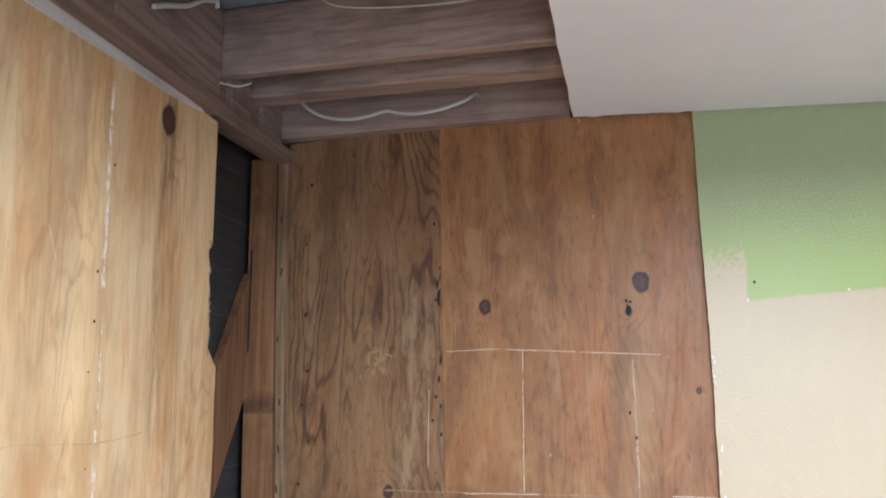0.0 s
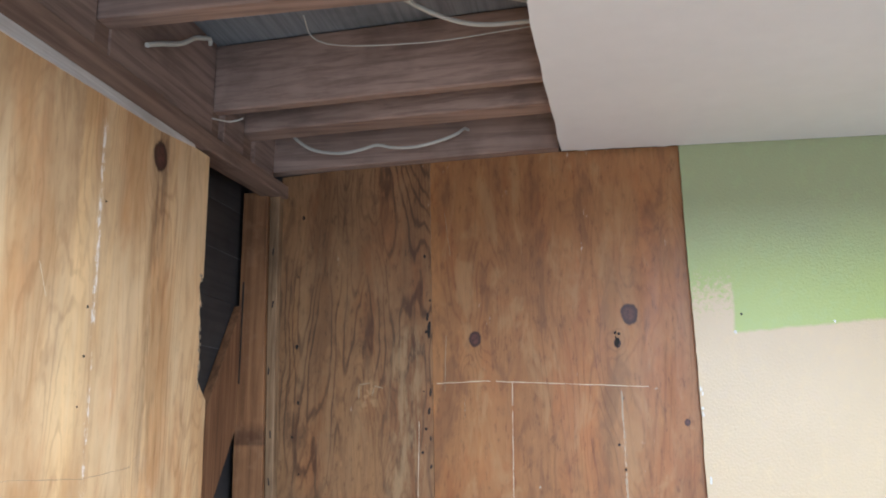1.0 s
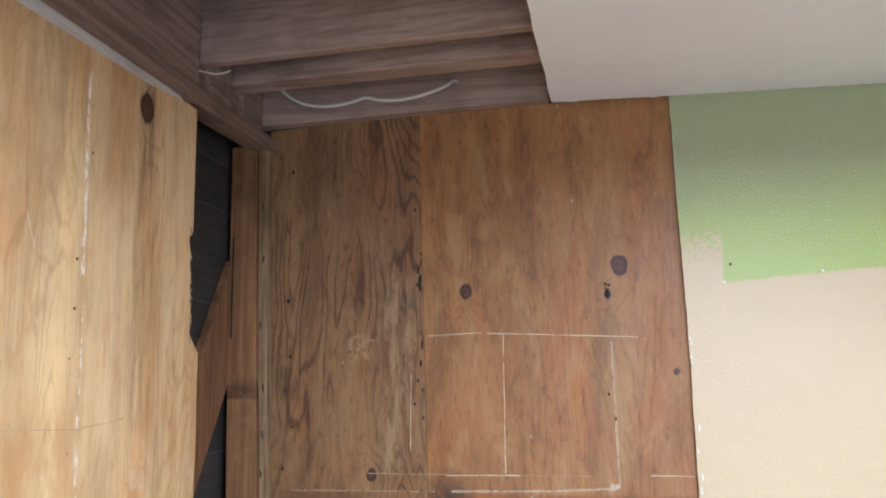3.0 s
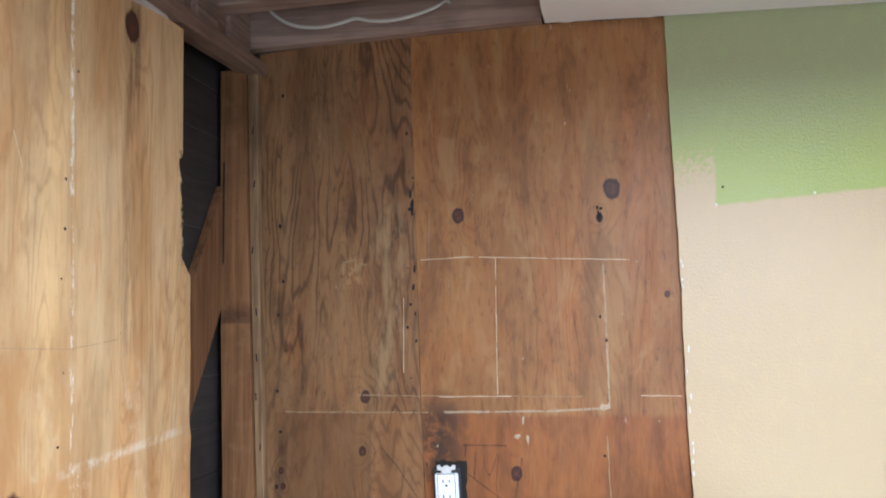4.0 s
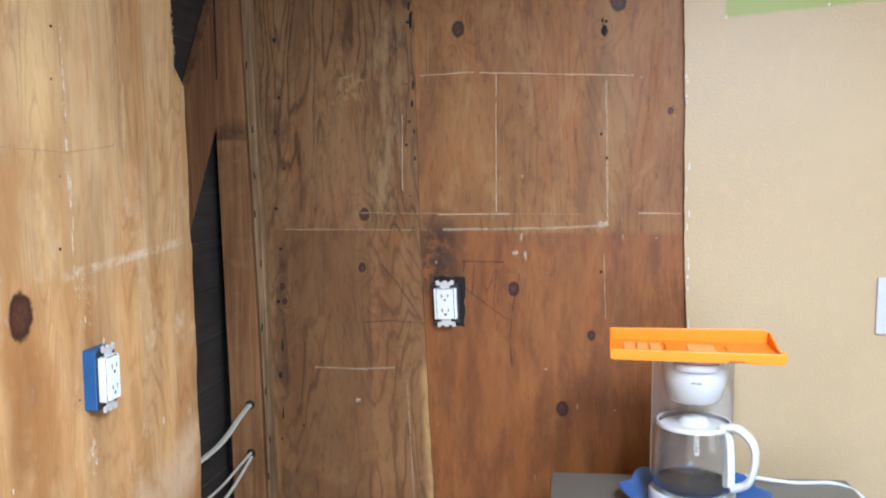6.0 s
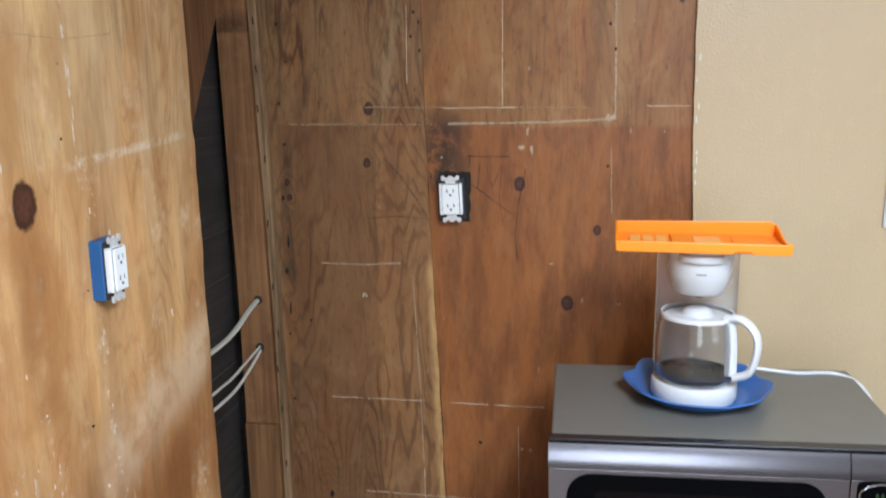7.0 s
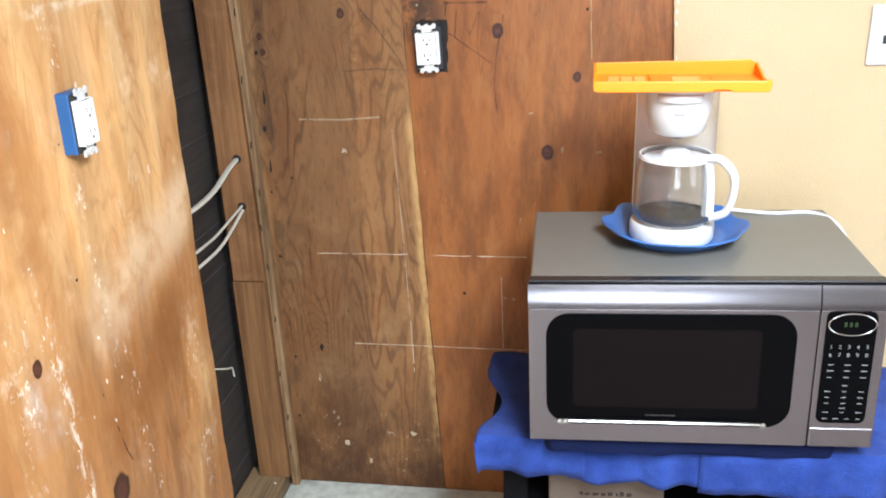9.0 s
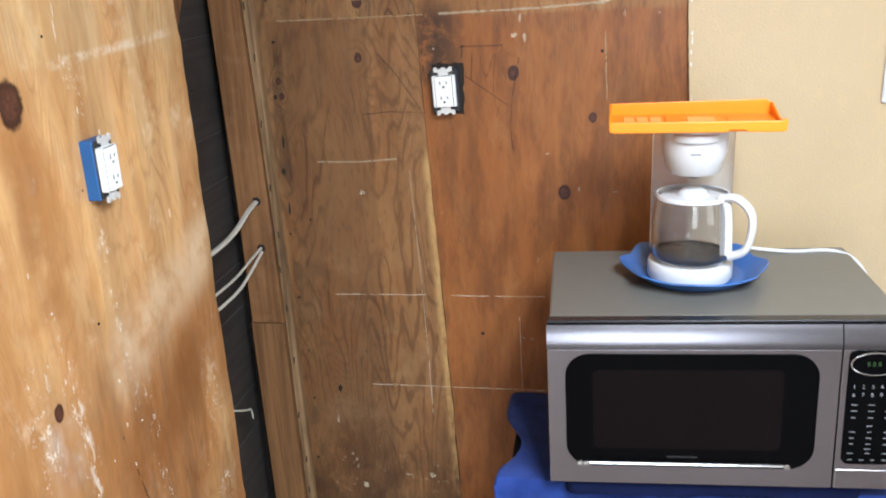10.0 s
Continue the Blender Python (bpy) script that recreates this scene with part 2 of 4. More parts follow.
def left_stain(t, c, u, z, v):
    spots = t.noise(t.scaled(v, (1, 1, 0.6)), 105, 5, 0.75)
    patch = t.noise(v, 9, 4, 0.65)
    # long soft bands of worn varnish, honey and milky by turns
    worn = t.noise(t.scaled(v, (1, 1, 0.16), (0.7, 0, 0.2)), 16, 3, 0.6, 0.3)
    c = t.mix(t.math("MULTIPLY", t.step(worn, 0.50, 0.64), 0.38), c, (0.40, 0.19, 0.06))
    c = t.mix(t.math("MULTIPLY", t.step(worn, 0.46, 0.34), 0.35), c, (0.70, 0.50, 0.28))
    milk = t.math("MULTIPLY", t.step(patch, 0.52, 0.66), t.step(t.noise(t.scaled(v, (1, 1, 0.5), (2.0, 0, 1.0)), 28, 4, 0.65), 0.46, 0.62))
    milk = t.math("MULTIPLY", milk, t.step(z, 1.55, 1.2))
    c = t.mix(t.math("MULTIPLY", milk, 0.6), c, (0.76, 0.61, 0.44))
    # pale sweep and bare patches low on the sheet
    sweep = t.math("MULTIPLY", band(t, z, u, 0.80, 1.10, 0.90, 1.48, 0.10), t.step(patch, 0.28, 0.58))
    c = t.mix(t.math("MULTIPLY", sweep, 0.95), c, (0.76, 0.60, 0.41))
    bare = t.math("MULTIPLY", box_mask(t, u, z, 0.92, 0.99, 0.70, 0.80, 0.02), t.step(patch, 0.35, 0.55))
    c = t.mix(t.math("MULTIPLY", bare, 0.85), c, (0.66, 0.56, 0.47))
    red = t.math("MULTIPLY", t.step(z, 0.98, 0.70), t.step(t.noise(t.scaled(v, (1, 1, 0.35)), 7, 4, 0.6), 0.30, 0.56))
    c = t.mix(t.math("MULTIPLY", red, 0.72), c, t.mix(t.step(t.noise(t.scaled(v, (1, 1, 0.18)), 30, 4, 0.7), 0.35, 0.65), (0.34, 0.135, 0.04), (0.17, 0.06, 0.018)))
    # darker brown slanting patch beneath the pale sweep
    dark_slant = t.math("MULTIPLY", band(t, z, u, 0.60, 1.08, 0.72, 1.40, 0.13), t.step(t.noise(t.scaled(v, (1, 1, 0.5), (0.3, 0, 0.8)), 10, 4, 0.6), 0.36, 0.6))
    c = t.mix(t.math("MULTIPLY", dark_slant, 0.75), c, (0.235, 0.095, 0.03))
    under = t.math("MULTIPLY", band(t, u, z, 0.985, 0.95, 0.985, 1.22, 0.05), t.step(patch, 0.3, 0.6))
    c = t.mix(t.math("MULTIPLY", under, 0.6), c, (0.22, 0.08, 0.025))
    streak = t.math("MULTIPLY", band(t, u, z, 1.275, 1.45, 1.255, 2.02, 0.045), t.step(t.noise(t.scaled(v, (1, 1, 0.12)), 34, 4, 0.7), 0.36, 0.66))
    c = t.mix(t.math("MULTIPLY", streak, 0.8), c, (0.15, 0.08, 0.04))
    # orange blotches beside the batten line
    blot = t.math("MULTIPLY", t.math("MULTIPLY", t.step(u, 1.12, 1.05), t.step(z, 1.58, 1.42)), t.step(t.noise(t.scaled(v, (1, 1, 0.45), (1.1, 0, 0.6)), 13, 4, 0.65), 0.40, 0.62))
    c = t.mix(t.math("MULTIPLY", blot, 0.55), c, (0.40, 0.19, 0.065))
    # the lower part took a redder stain
    lowc = t.math("MULTIPLY", t.step(t.math("ADD", z, t.math("MULTIPLY", t.noise(v, 14, 3), 0.05)), 1.34, 1.27), 0.6)
    c = t.mix(lowc, c, t.mix(1.0, c, (1.0, 0.86, 0.72), "MULTIPLY"))
    # rows of glue and paint flecks where battens were
    for line in ((1.03, 0.40, 0.985, 0.95, 0.03), (1.15, 0.70, 1.125, 1.27, 0.022), (1.11, 1.27, 1.085, 2.0, 0.010), (1.40, 0.3, 1.42, 0.7, 0.05), (1.22, 0.35, 1.18, 0.75, 0.03), (0.90, 0.5, 0.93, 0.95, 0.04)):
        f = t.math("MULTIPLY", band(t, u, z, *line), t.math("MULTIPLY", t.step(spots, 0.56, 0.63), t.step(patch, 0.42, 0.56)))
        c = t.mix(t.math("MULTIPLY", f, 0.75), c, (0.8, 0.72, 0.6))
    dust = t.math("MULTIPLY", t.math("MULTIPLY", t.step(z, 1.33, 1.28), t.step(u, 1.06, 1.12)), band(t, z, u, 1.277, 1.0, 1.297, 1.44, 0.011))
    for line, k in (((1.112, 1.27, 1.085, 1.98, 0.0065), 0.8), ((1.03, 0.42, 1.0, 0.85, 0.016), 0.55)):
        f = t.math("MULTIPLY", band(t, u, z, *line), t.step(t.noise(t.scaled(v, (1, 1, 0.35)), 60, 5, 0.75), 0.49, 0.60))
        c = t.mix(t.math("MULTIPLY", f, k), c, (0.84, 0.76, 0.64))
    dust = t.math("MULTIPLY", dust, t.step(t.noise(v, 34, 5, 0.75), 0.36, 0.62))
    return t.mix(t.math("MULTIPLY", dust, 0.5), c, (0.82, 0.73, 0.58))


M = {}
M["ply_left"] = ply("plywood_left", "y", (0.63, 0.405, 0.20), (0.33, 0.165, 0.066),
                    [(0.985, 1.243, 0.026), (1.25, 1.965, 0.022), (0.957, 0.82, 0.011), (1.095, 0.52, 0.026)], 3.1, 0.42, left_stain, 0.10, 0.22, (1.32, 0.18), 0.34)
M["ply_back_left"] = ply("plywood_back_left", "x", (0.265, 0.135, 0.055), (0.10, 0.047, 0.02),
                         [(-0.45, 1.319, 0.012), (-0.457, 1.201, 0.009), (-0.638, 1.121, 0.006), (-0.643, 1.155, 0.006)], 7.7, 0.5, back_left_stain, 0.36, 0.6, (-0.385, 0.11))
M["ply_back_right"] = ply("plywood_back_right", "x", (0.315, 0.142, 0.046), (0.15, 0.056, 0.018),
                          [(-0.241, 1.713, 0.014), (0.091, 1.762, 0.019), (-0.121, 1.159, 0.013), (-0.014, 0.898, 0.014),
                           (0.046, 1.062, 0.009), (0.064, 1.70, 0.008), (0.2, 1.536, 0.006)], 1.3, 0.45, back_right_stain, 0.16, 0.5, None, 0.2)


def timber(name, axis, light, dark, seed=0.0, extra=None):
    """Sawn framing timber with grain along one axis."""
    m = material(name, 0.7, 0, 0.25)
    t = Tree(m)
    p = t.place()
    s = [1.0, 1.0, 1.0]
    s["xyz".index(axis)] = 0.04
    g = t.noise(t.scaled(p, tuple(s), (seed, seed, seed)), 70, 4, 0.65, 0.4)
    w = t.noise(p, 6, 4)
    c = t.mix(t.step(g, 0.35, 0.68), light, dark)
    c = t.mix(t.math("MULTIPLY", t.step(w, 0.45, 0.7), 0.5), c, tuple(0.5 * q for q in dark))
    if extra is not None:
        c = extra(t, c, t.split(p)[2])
    t.colour(c)
    t.bump(g, 0.3, 0.0015)
    return m


M["stud"] = timber("stud_timber", "z", (0.22, 0.105, 0.046), (0.12, 0.052, 0.022))
def stud_stain(t, c, z):
    c = t.mix(t.math("MULTIPLY", t.math("MULTIPLY", t.step(z, 1.478, 1.486), t.step(z, 1.54, 1.50)), 0.65), c, (0.05, 0.02, 0.01))
    rub = t.math("MULTIPLY", t.step(t.noise(t.place(), 26, 4, 0.7), 0.5, 0.66), 0.25)
    return t.mix(rub, c, (0.30, 0.16, 0.08))


M["stud_corner"] = timber("corner_stud_timber", "z", (0.27, 0.125, 0.05), (0.155, 0.068, 0.026), 0.0, stud_stain)
M["stud_low"] = timber("lower_stud_timber", "z", (0.24, 0.115, 0.045), (0.14, 0.063, 0.025), 1.0)
M["strip"] = timber("strip_timber", "z", (0.31, 0.185, 0.092), (0.135, 0.075, 0.035), 2.0)
M["plate"] = timber("plate_timber", "y", (0.26, 0.165, 0.115), (0.15, 0.09, 0.062), 4.0)
# joist colour raised to hold the haze seen over the open bays
M["joist"] = timber("hazed_joist_timber", "x", (0.40, 0.272, 0.208), (0.25, 0.165, 0.125), 5.0)
M["block"] = timber("block_timber", "y", (0.30, 0.20, 0.15), (0.18, 0.115, 0.085), 9.0)
M["pale_streak"] = timber("pale_streak", "y", (0.60, 0.54, 0.48), (0.44, 0.38, 0.32), 7.0)
M["sill"] = timber("sill_timber", "y", (0.27, 0.175, 0.09), (0.12, 0.075, 0.04), 6.0)
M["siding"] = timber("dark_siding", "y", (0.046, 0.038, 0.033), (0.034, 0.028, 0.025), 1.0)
M["seam"] = plain("dusty_seam", (0.13, 0.12, 0.11), 0.8, vary=0.4, scale=60)
# blue-grey boards: the same haze put into their colour
M["subfloor"] = timber("hazed_boards", "y", (0.30, 0.31, 0.32), (0.20, 0.21, 0.22), 8.0)


def painted_drywall():
    m = material("painted_drywall", 0.4, 0, 0.4)
    t = Tree(m)
    p = t.place()
    x, y, z = t.split(p)
    edge = t.math("MULTIPLY", t.math("SUBTRACT", t.noise(p, 26, 4, 0.7), 0.5), 0.012)
    zz = t.math("ADD", z, edge)
    zz = t.math("SUBTRACT", zz, t.math("MULTIPLY", t.math("SUBTRACT", x, 0.303), 0.085))
    main = t.math("MULTIPLY", t.step(zz, 1.714, 1.722), t.step(t.math("ADD", x, edge), 0.298, 0.306))
    fuzz = t.math("MULTIPLY", t.math("SUBTRACT", t.noise(p, 110, 4, 0.85), 0.5), 0.30)
    spray = t.step(t.math("ADD", z, fuzz), 1.77, 1.84)
    green = t.math("MAXIMUM", main, spray)
    # green turns greyer near the ceiling: haze and shade mixed into the paint
    top_haze = t.step(t.math("ADD", z, t.math("MULTIPLY", t.noise(p, 5, 3), 0.1)), 1.82, 2.06)
    gcol = t.mix(top_haze, (0.37, 0.42, 0.115), (0.32, 0.345, 0.18))
    beige = t.mix(t.step(t.noise(p, 2.5, 4), 0.35, 0.7), (0.565, 0.425, 0.255), (0.525, 0.393, 0.232))
    blot = t.noise(t.scaled(p, (1, 1, 0.8)), 42, 4, 0.7)
    beige = t.mix(t.math("MULTIPLY", t.step(blot, 0.52, 0.66), 0.15), beige, (0.66, 0.49, 0.24))
    beige = t.mix(t.math("MULTIPLY", t.step(blot, 0.46, 0.34), 0.2), beige, (0.52, 0.39, 0.27))
    gcol = t.mix(t.math("MULTIPLY", t.step(blot, 0.50, 0.66), 0.16), gcol, (0.36, 0.46, 0.20))
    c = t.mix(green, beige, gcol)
    scuff = t.math("MULTIPLY", t.step(t.noise(p, 40, 5, 0.7), 0.72, 0.76), 0.4)
    c = t.mix(scuff, c, (0.8, 0.74, 0.64))
    t.colour(c)
    peel = t.node("ShaderNodeTexVoronoi")
    t.put(peel.inputs["Vector"], p)
    peel.inputs["Scale"].default_value = 170
    t.bump(t.math("ADD", t.noise(p, 210, 3), t.math("MULTIPLY", peel.outputs[0], 0.4)), 0.36, 0.002)
    return m


M["wall_paint"] = painted_drywall()
M["ceiling_paint"] = plain("ceiling_paint", (0.86, 0.83, 0.79), 0.75, vary=0.04, scale=20, bump=0.12)
M["gypsum"] = plain("gypsum_edge", (0.78, 0.75, 0.68), 0.9, vary=0.15, scale=90, bump=0.4)
M["torn"] = plain("torn_fibre", (0.50, 0.37, 0.23), 0.9, vary=0.4, scale=200)
M["crack"] = plain("dark_crack", (0.03, 0.015, 0.008), 0.8)
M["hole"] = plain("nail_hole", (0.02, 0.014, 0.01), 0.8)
M["plain_wall"] = plain("plain_wall", (0.60, 0.57, 0.53), 0.7, vary=0.05, scale=8, bump=0.1)
M["floor"] = plain("old_floor", (0.20, 0.165, 0.14), 0.6, vary=0.25, scale=14, bump=0.2)
M["lino"] = plain("worn_linoleum", (0.72, 0.73, 0.64), 0.6, vary=0.34, scale=34, bump=0.1)
M["white_plastic"] = plain("white_plastic", (0.61, 0.61, 0.615), 0.35, vary=0.02)
M["outlet_white"] = plain("outlet_white", (0.86, 0.87, 0.86), 0.35, vary=0.02)
M["blue_plastic"] = plain("blue_plastic", (0.025, 0.12, 0.33), 0.45, vary=0.1)
M["dark_plastic"] = plain("dark_plastic", (0.03, 0.035, 0.045), 0.5, vary=0.1)
M["zinc"] = plain("zinc_strap", (0.78, 0.78, 0.76), 0.45, 0.3, vary=0.15, scale=60)
M["slot"] = plain("socket_slot", (0.03, 0.03, 0.03), 0.6)
M["cable"] = plain("cream_cable", (0.60, 0.56, 0.47), 0.5, vary=0.1)
def brushed(name, c, rough, axis_scale=(0.02, 1.0, 1.0)):
    """Steel brushed along x: fine lines in gloss and colour over a broad mottling."""
    m = material(name, rough, 1.0)
    t = Tree(m)
    p = t.object()
    lines = t.noise(t.scaled(p, axis_scale), 1800, 2, 0.6)
    wide = t.noise(p, 5, 3)
    k = t.mix(0.5, lines, wide)
    t.colour(t.mix(1.0, c, t.ramp(k, (0.3, 0.91), (0.7, 1.0)), "MULTIPLY"))
    t.rough(t.math("MULTIPLY_ADD", lines, 0.08, rough - 0.03))
    t.bump(lines, 0.04, 0.0003)
    return m


M["steel"] = brushed("brushed_steel", (0.36, 0.335, 0.36), 0.24)
M["steel_band"] = brushed("polished_steel", (0.25, 0.24, 0.262), 0.21)
M["dark_trim"] = plain("dark_trim", (0.07, 0.07, 0.075), 0.25, 0.8, vary=0.1)
M["shell"] = plain("grey_enamel", (0.20, 0.19, 0.165), 0.40, 0.3, vary=0.06, scale=25)
M["black_gloss"] = plain("black_gloss", (0.002, 0.002, 0.0024), 0.12, vary=0.02, spec=0.05)
M["window_mesh"] = plain("oven_window", (0.006, 0.0042, 0.0042), 0.3, vary=0.1, spec=0.05)
M["chrome"] = plain("chrome", (0.8, 0.8, 0.8), 0.15, 1.0, vary=0.03)
M["clock_green"] = plain("clock_green", (0.016, 0.038, 0.010), 0.4, vary=0.1)
M["key_ink"] = plain("key_print", (0.24, 0.24, 0.25), 0.5, vary=0.1)
M["orange"] = plain("orange_plastic", (0.98, 0.265, 0.006), 0.4, vary=0.05)
M["orange_pale"] = plain("orange_label", (0.98, 0.46, 0.12), 0.45, vary=0.08)
M["plate_blue"] = plain("blue_ceramic", (0.045, 0.14, 0.40), 0.3, vary=0.1)
M["coffee"] = plain("coffee", (0.09, 0.08, 0.075), 0.2, vary=0.48, scale=90)
M["black_frame"] = plain("black_frame", (0.004, 0.004, 0.005), 0.7, vary=0.1, spec=0.1)
M["tub"] = plain("tan_tub", (0.14, 0.105, 0.08), 0.45, vary=0.12)


def worn_film(name, c, cover, scale):
    """A thin rubbed film that lets the wood show through."""
    m = material(name, 0.8, 0, 0.2)
    t = Tree(m)
    p = t.place()
    n = t.math("ADD", t.math("MULTIPLY", t.noise(p, scale, 4, 0.7), 0.6), t.math("MULTIPLY", t.noise(p, scale * 0.12, 3), 0.4))
    t.colour(c)
    t.put(t.b.inputs["Alpha"], t.math("MULTIPLY", t.step(n, 0.30, 0.50), cover))
    return m


def frosted():
    m = material("frosted_plastic", 0.22, 0, 0.3)
    t = Tree(m)
    t.colour((0.94, 0.96, 1.0))
    t.b.inputs["Transmission Weight"].default_value = 0.82
    t.b.inputs["IOR"].default_value = 1.12
    t.bump(t.noise(t.object(), 60, 3), 0.15)
    return m


M["chalk"] = worn_film("pale_scratch", (0.80, 0.64, 0.44), 0.8, 160)
M["chalk_soft"] = worn_film("soft_smear", (0.78, 0.62, 0.43), 0.4, 110)
M["chalk_faint"] = worn_film("faint_scratch", (0.62, 0.45, 0.27), 0.5, 160)
M["white_mark"] = worn_film("white_smear", (0.86, 0.74, 0.58), 0.7, 130)
M["pencil"] = worn_film("dark_pencil", (0.06, 0.042, 0.042), 0.42, 90)
M["frosted"] = frosted()


def towel_cloth():
    m = material("blue_towel", 0.95, 0, 0.1)
    t = Tree(m)
    p = t.object()
    c = t.mix(t.step(t.noise(p, 14, 4), 0.3, 0.7), (0.015, 0.036, 0.18), (0.028, 0.062, 0.27))
    t.colour(c)
    t.bump(t.math("ADD", t.noise(p, 420, 2), t.math("MULTIPLY", t.noise(p, 38, 3, 0.6), 1.5)), 0.7, 0.004)
    t.b.inputs["Sheen Weight"].default_value = 0.06
    return m


def clear_glass():
    m = material("carafe_glass", 0.02)
    t = Tree(m)
    t.b.inputs["Transmission Weight"].default_value = 1.0
    t.b.inputs["IOR"].default_value = 1.45
    t.colour((0.97, 0.98, 0.98))
    return m


M["towel"] = towel_cloth()
# navy cloth, darkened to take in the microwave's shadow
M["navy"] = plain("navy_in_shadow", (0.007, 0.012, 0.05), 0.95, vary=0.2, scale=60, bump=0.5, spec=0.1)
M["glass"] = clear_glass()


# ---------------------------------------------------------------- mesh helpers
def finish(name, bm, mat, smooth=False):
    bmesh.ops.recalc_face_normals(bm, faces=bm.faces)
    me = bpy.data.meshes.new(name)
    bm.to_mesh(me)
    bm.free()
    me.materials.append(M[mat])
    if smooth:
        me.shade_smooth()
        me.set_sharp_from_angle(angle=radians(40))
    return me


def part(name, bm, mat, parent=None, label="", smooth=False):
    ob = new(name, finish(name, bm, mat, smooth))
    if parent is not None:
        ob.parent = parent
    if label:
        ob["label"] = label
    return ob


def thing(name, label, category, place=None, group=""):
    ob = new(name)
    if place is not None:
        ob.matrix_world = place
    return tagged(ob, label, category, group)


def box(x0, x1, y0, y1, z0, z1, bevel=0.0, seg=1, bm=None):
    bm = bm or bmesh.new()
    vs = bmesh.ops.create_cube(bm, size=1)["verts"]
    for v in vs:
        v.co = Vector((x0 + (v.co.x + 0.5) * (x1 - x0), y0 + (v.co.y + 0.5) * (y1 - y0), z0 + (v.co.z + 0.5) * (z1 - z0)))
    if bevel:
        edges = list({e for v in vs for e in v.link_edges})
        bmesh.ops.bevel(bm, geom=edges, offset=bevel, segments=seg, affect="EDGES", profile=0.5)
    return bm


def slab(outline, axis, d0, d1, bevel=0.0):
    """A board: an outline of (u, v) between the depths d0 and d1 along an axis (y: u=x, v=z; x: u=y, v=z; z: u=x, v=y)."""
    bm = bmesh.new()

    def at(u, v, d):
        return {"x": (d, u, v), "y": (u, d, v), "z": (u, v, d)}[axis]
    a = [bm.verts.new(at(u, v, d0)) for u, v in outline]
    b = [bm.verts.new(at(u, v, d1)) for u, v in outline]
    f0 = bm.faces.new(a)
    f1 = bm.faces.new(b[::-1])
    n = len(a)
    for i in range(n):
        bm.faces.new((a[i], b[i], b[(i + 1) % n], a[(i + 1) % n]))
    bmesh.ops.recalc_face_normals(bm, faces=bm.faces)
    if bevel:
        bmesh.ops.bevel(bm, geom=list(set(f0.edges) | set(f1.edges)), offset=bevel, segments=2, affect="EDGES", profile=0.5)
    return bm


def round_rect(u0, u1, v0, v1, r, n=6):
    pts = []
    for cu, cv, a0 in ((u1 - r, v1 - r, 0), (u0 + r, v1 - r, 90), (u0 + r, v0 + r, 180), (u1 - r, v0 + r, 270)):
        for i in range(n + 1):
            a = radians(a0 + 90 * i / n)
            pts.append((cu + r * math.cos(a), cv + r * math.sin(a)))
    return pts


def lathe(profile, n=40, bm=None, cx=0.0, cy=0.0):
    """A turned body from (radius, height) pairs."""
    bm = bm or bmesh.new()
    rings = []
    for r, z in profile:
        if r < 1e-5:
            rings.append([bm.verts.new((cx, cy, z))])
        else:
            rings.append([bm.verts.new((cx + r * math.cos(2 * math.pi * i / n), cy + r * math.sin(2 * math.pi * i / n), z)) for i in range(n)])
    for a, b in zip(rings, rings[1:]):
        for i in range(n):
            q = [a[i % len(a)], a[(i + 1) % len(a)], b[(i + 1) % len(b)], b[i % len(b)]]
            q = list(dict.fromkeys(q))
            if len(q) > 2:
                bm.faces.new(q)
    return bm


def smooth_line(points, n=8):
    """Catmull-Rom through the points."""
    P = [Vector(p) for p in points]
    P = [P[0] * 2 - P[1], *P, P[-1] * 2 - P[-2]]
    out = []
    for i in range(1, len(P) - 2):
        for k in range(n):
            s = k / n
            a, b, c, d = P[i - 1:i + 3]
            out.append(0.5 * ((2 * b) + (c - a) * s + (2 * a - 5 * b + 4 * c - d) * s * s + (3 * b - a - 3 * c + d) * s ** 3))
    out.append(P[-2])
    return out


def tube(points, ra, rb=None, n=8, bm=None, steps=8):
    """A cable or bar swept along points; ra, rb: half width and half thickness."""
    rb = rb or ra
    bm = bm or bmesh.new()
    line = smooth_line(points, steps) if len(points) > 2 else [Vector(p) for p in points]
    rings = []
    side = None
    for i, p in enumerate(line):
        d = (line[min(i + 1, len(line) - 1)] - line[max(i - 1, 0)]).normalized()
        if side is None:
            side = d.cross(Vector((0, 0, 1)) if abs(d.z) < 0.9 else Vector((0, 1, 0))).normalized()
        side = (side - d * side.dot(d)).normalized()
        up = side.cross(d)
        rings.append([bm.verts.new(p + side * ra * math.cos(2 * math.pi * k / n) + up * rb * math.sin(2 * math.pi * k / n)) for k in range(n)])
    for a, b in zip(rings, rings[1:]):
        for k in range(n):
            bm.faces.new((a[k], a[(k + 1) % n], b[(k + 1) % n], b[k]))
    bm.faces.new(rings[0][::-1])
    bm.faces.new(rings[-1])
    return bm


def jagged(u0, v0, u1, v1, n, amp, seed):
    """Points from one end to the other with a torn, uneven edge."""
    rnd = random.Random(seed)
    L = math.hypot(u1 - u0, v1 - v0)
    nu, nv = -(v1 - v0) / L, (u1 - u0) / L
    out = []
    for i in range(n + 1):
        s = i / n
        a = amp * (noise.noise((s * 9, seed * 3.7, 0)) * 1.6 + rnd.uniform(-0.35, 0.35))
        out.append((u0 + (u1 - u0) * s + nu * a, v0 + (v1 - v0) * s + nv * a))
    return out


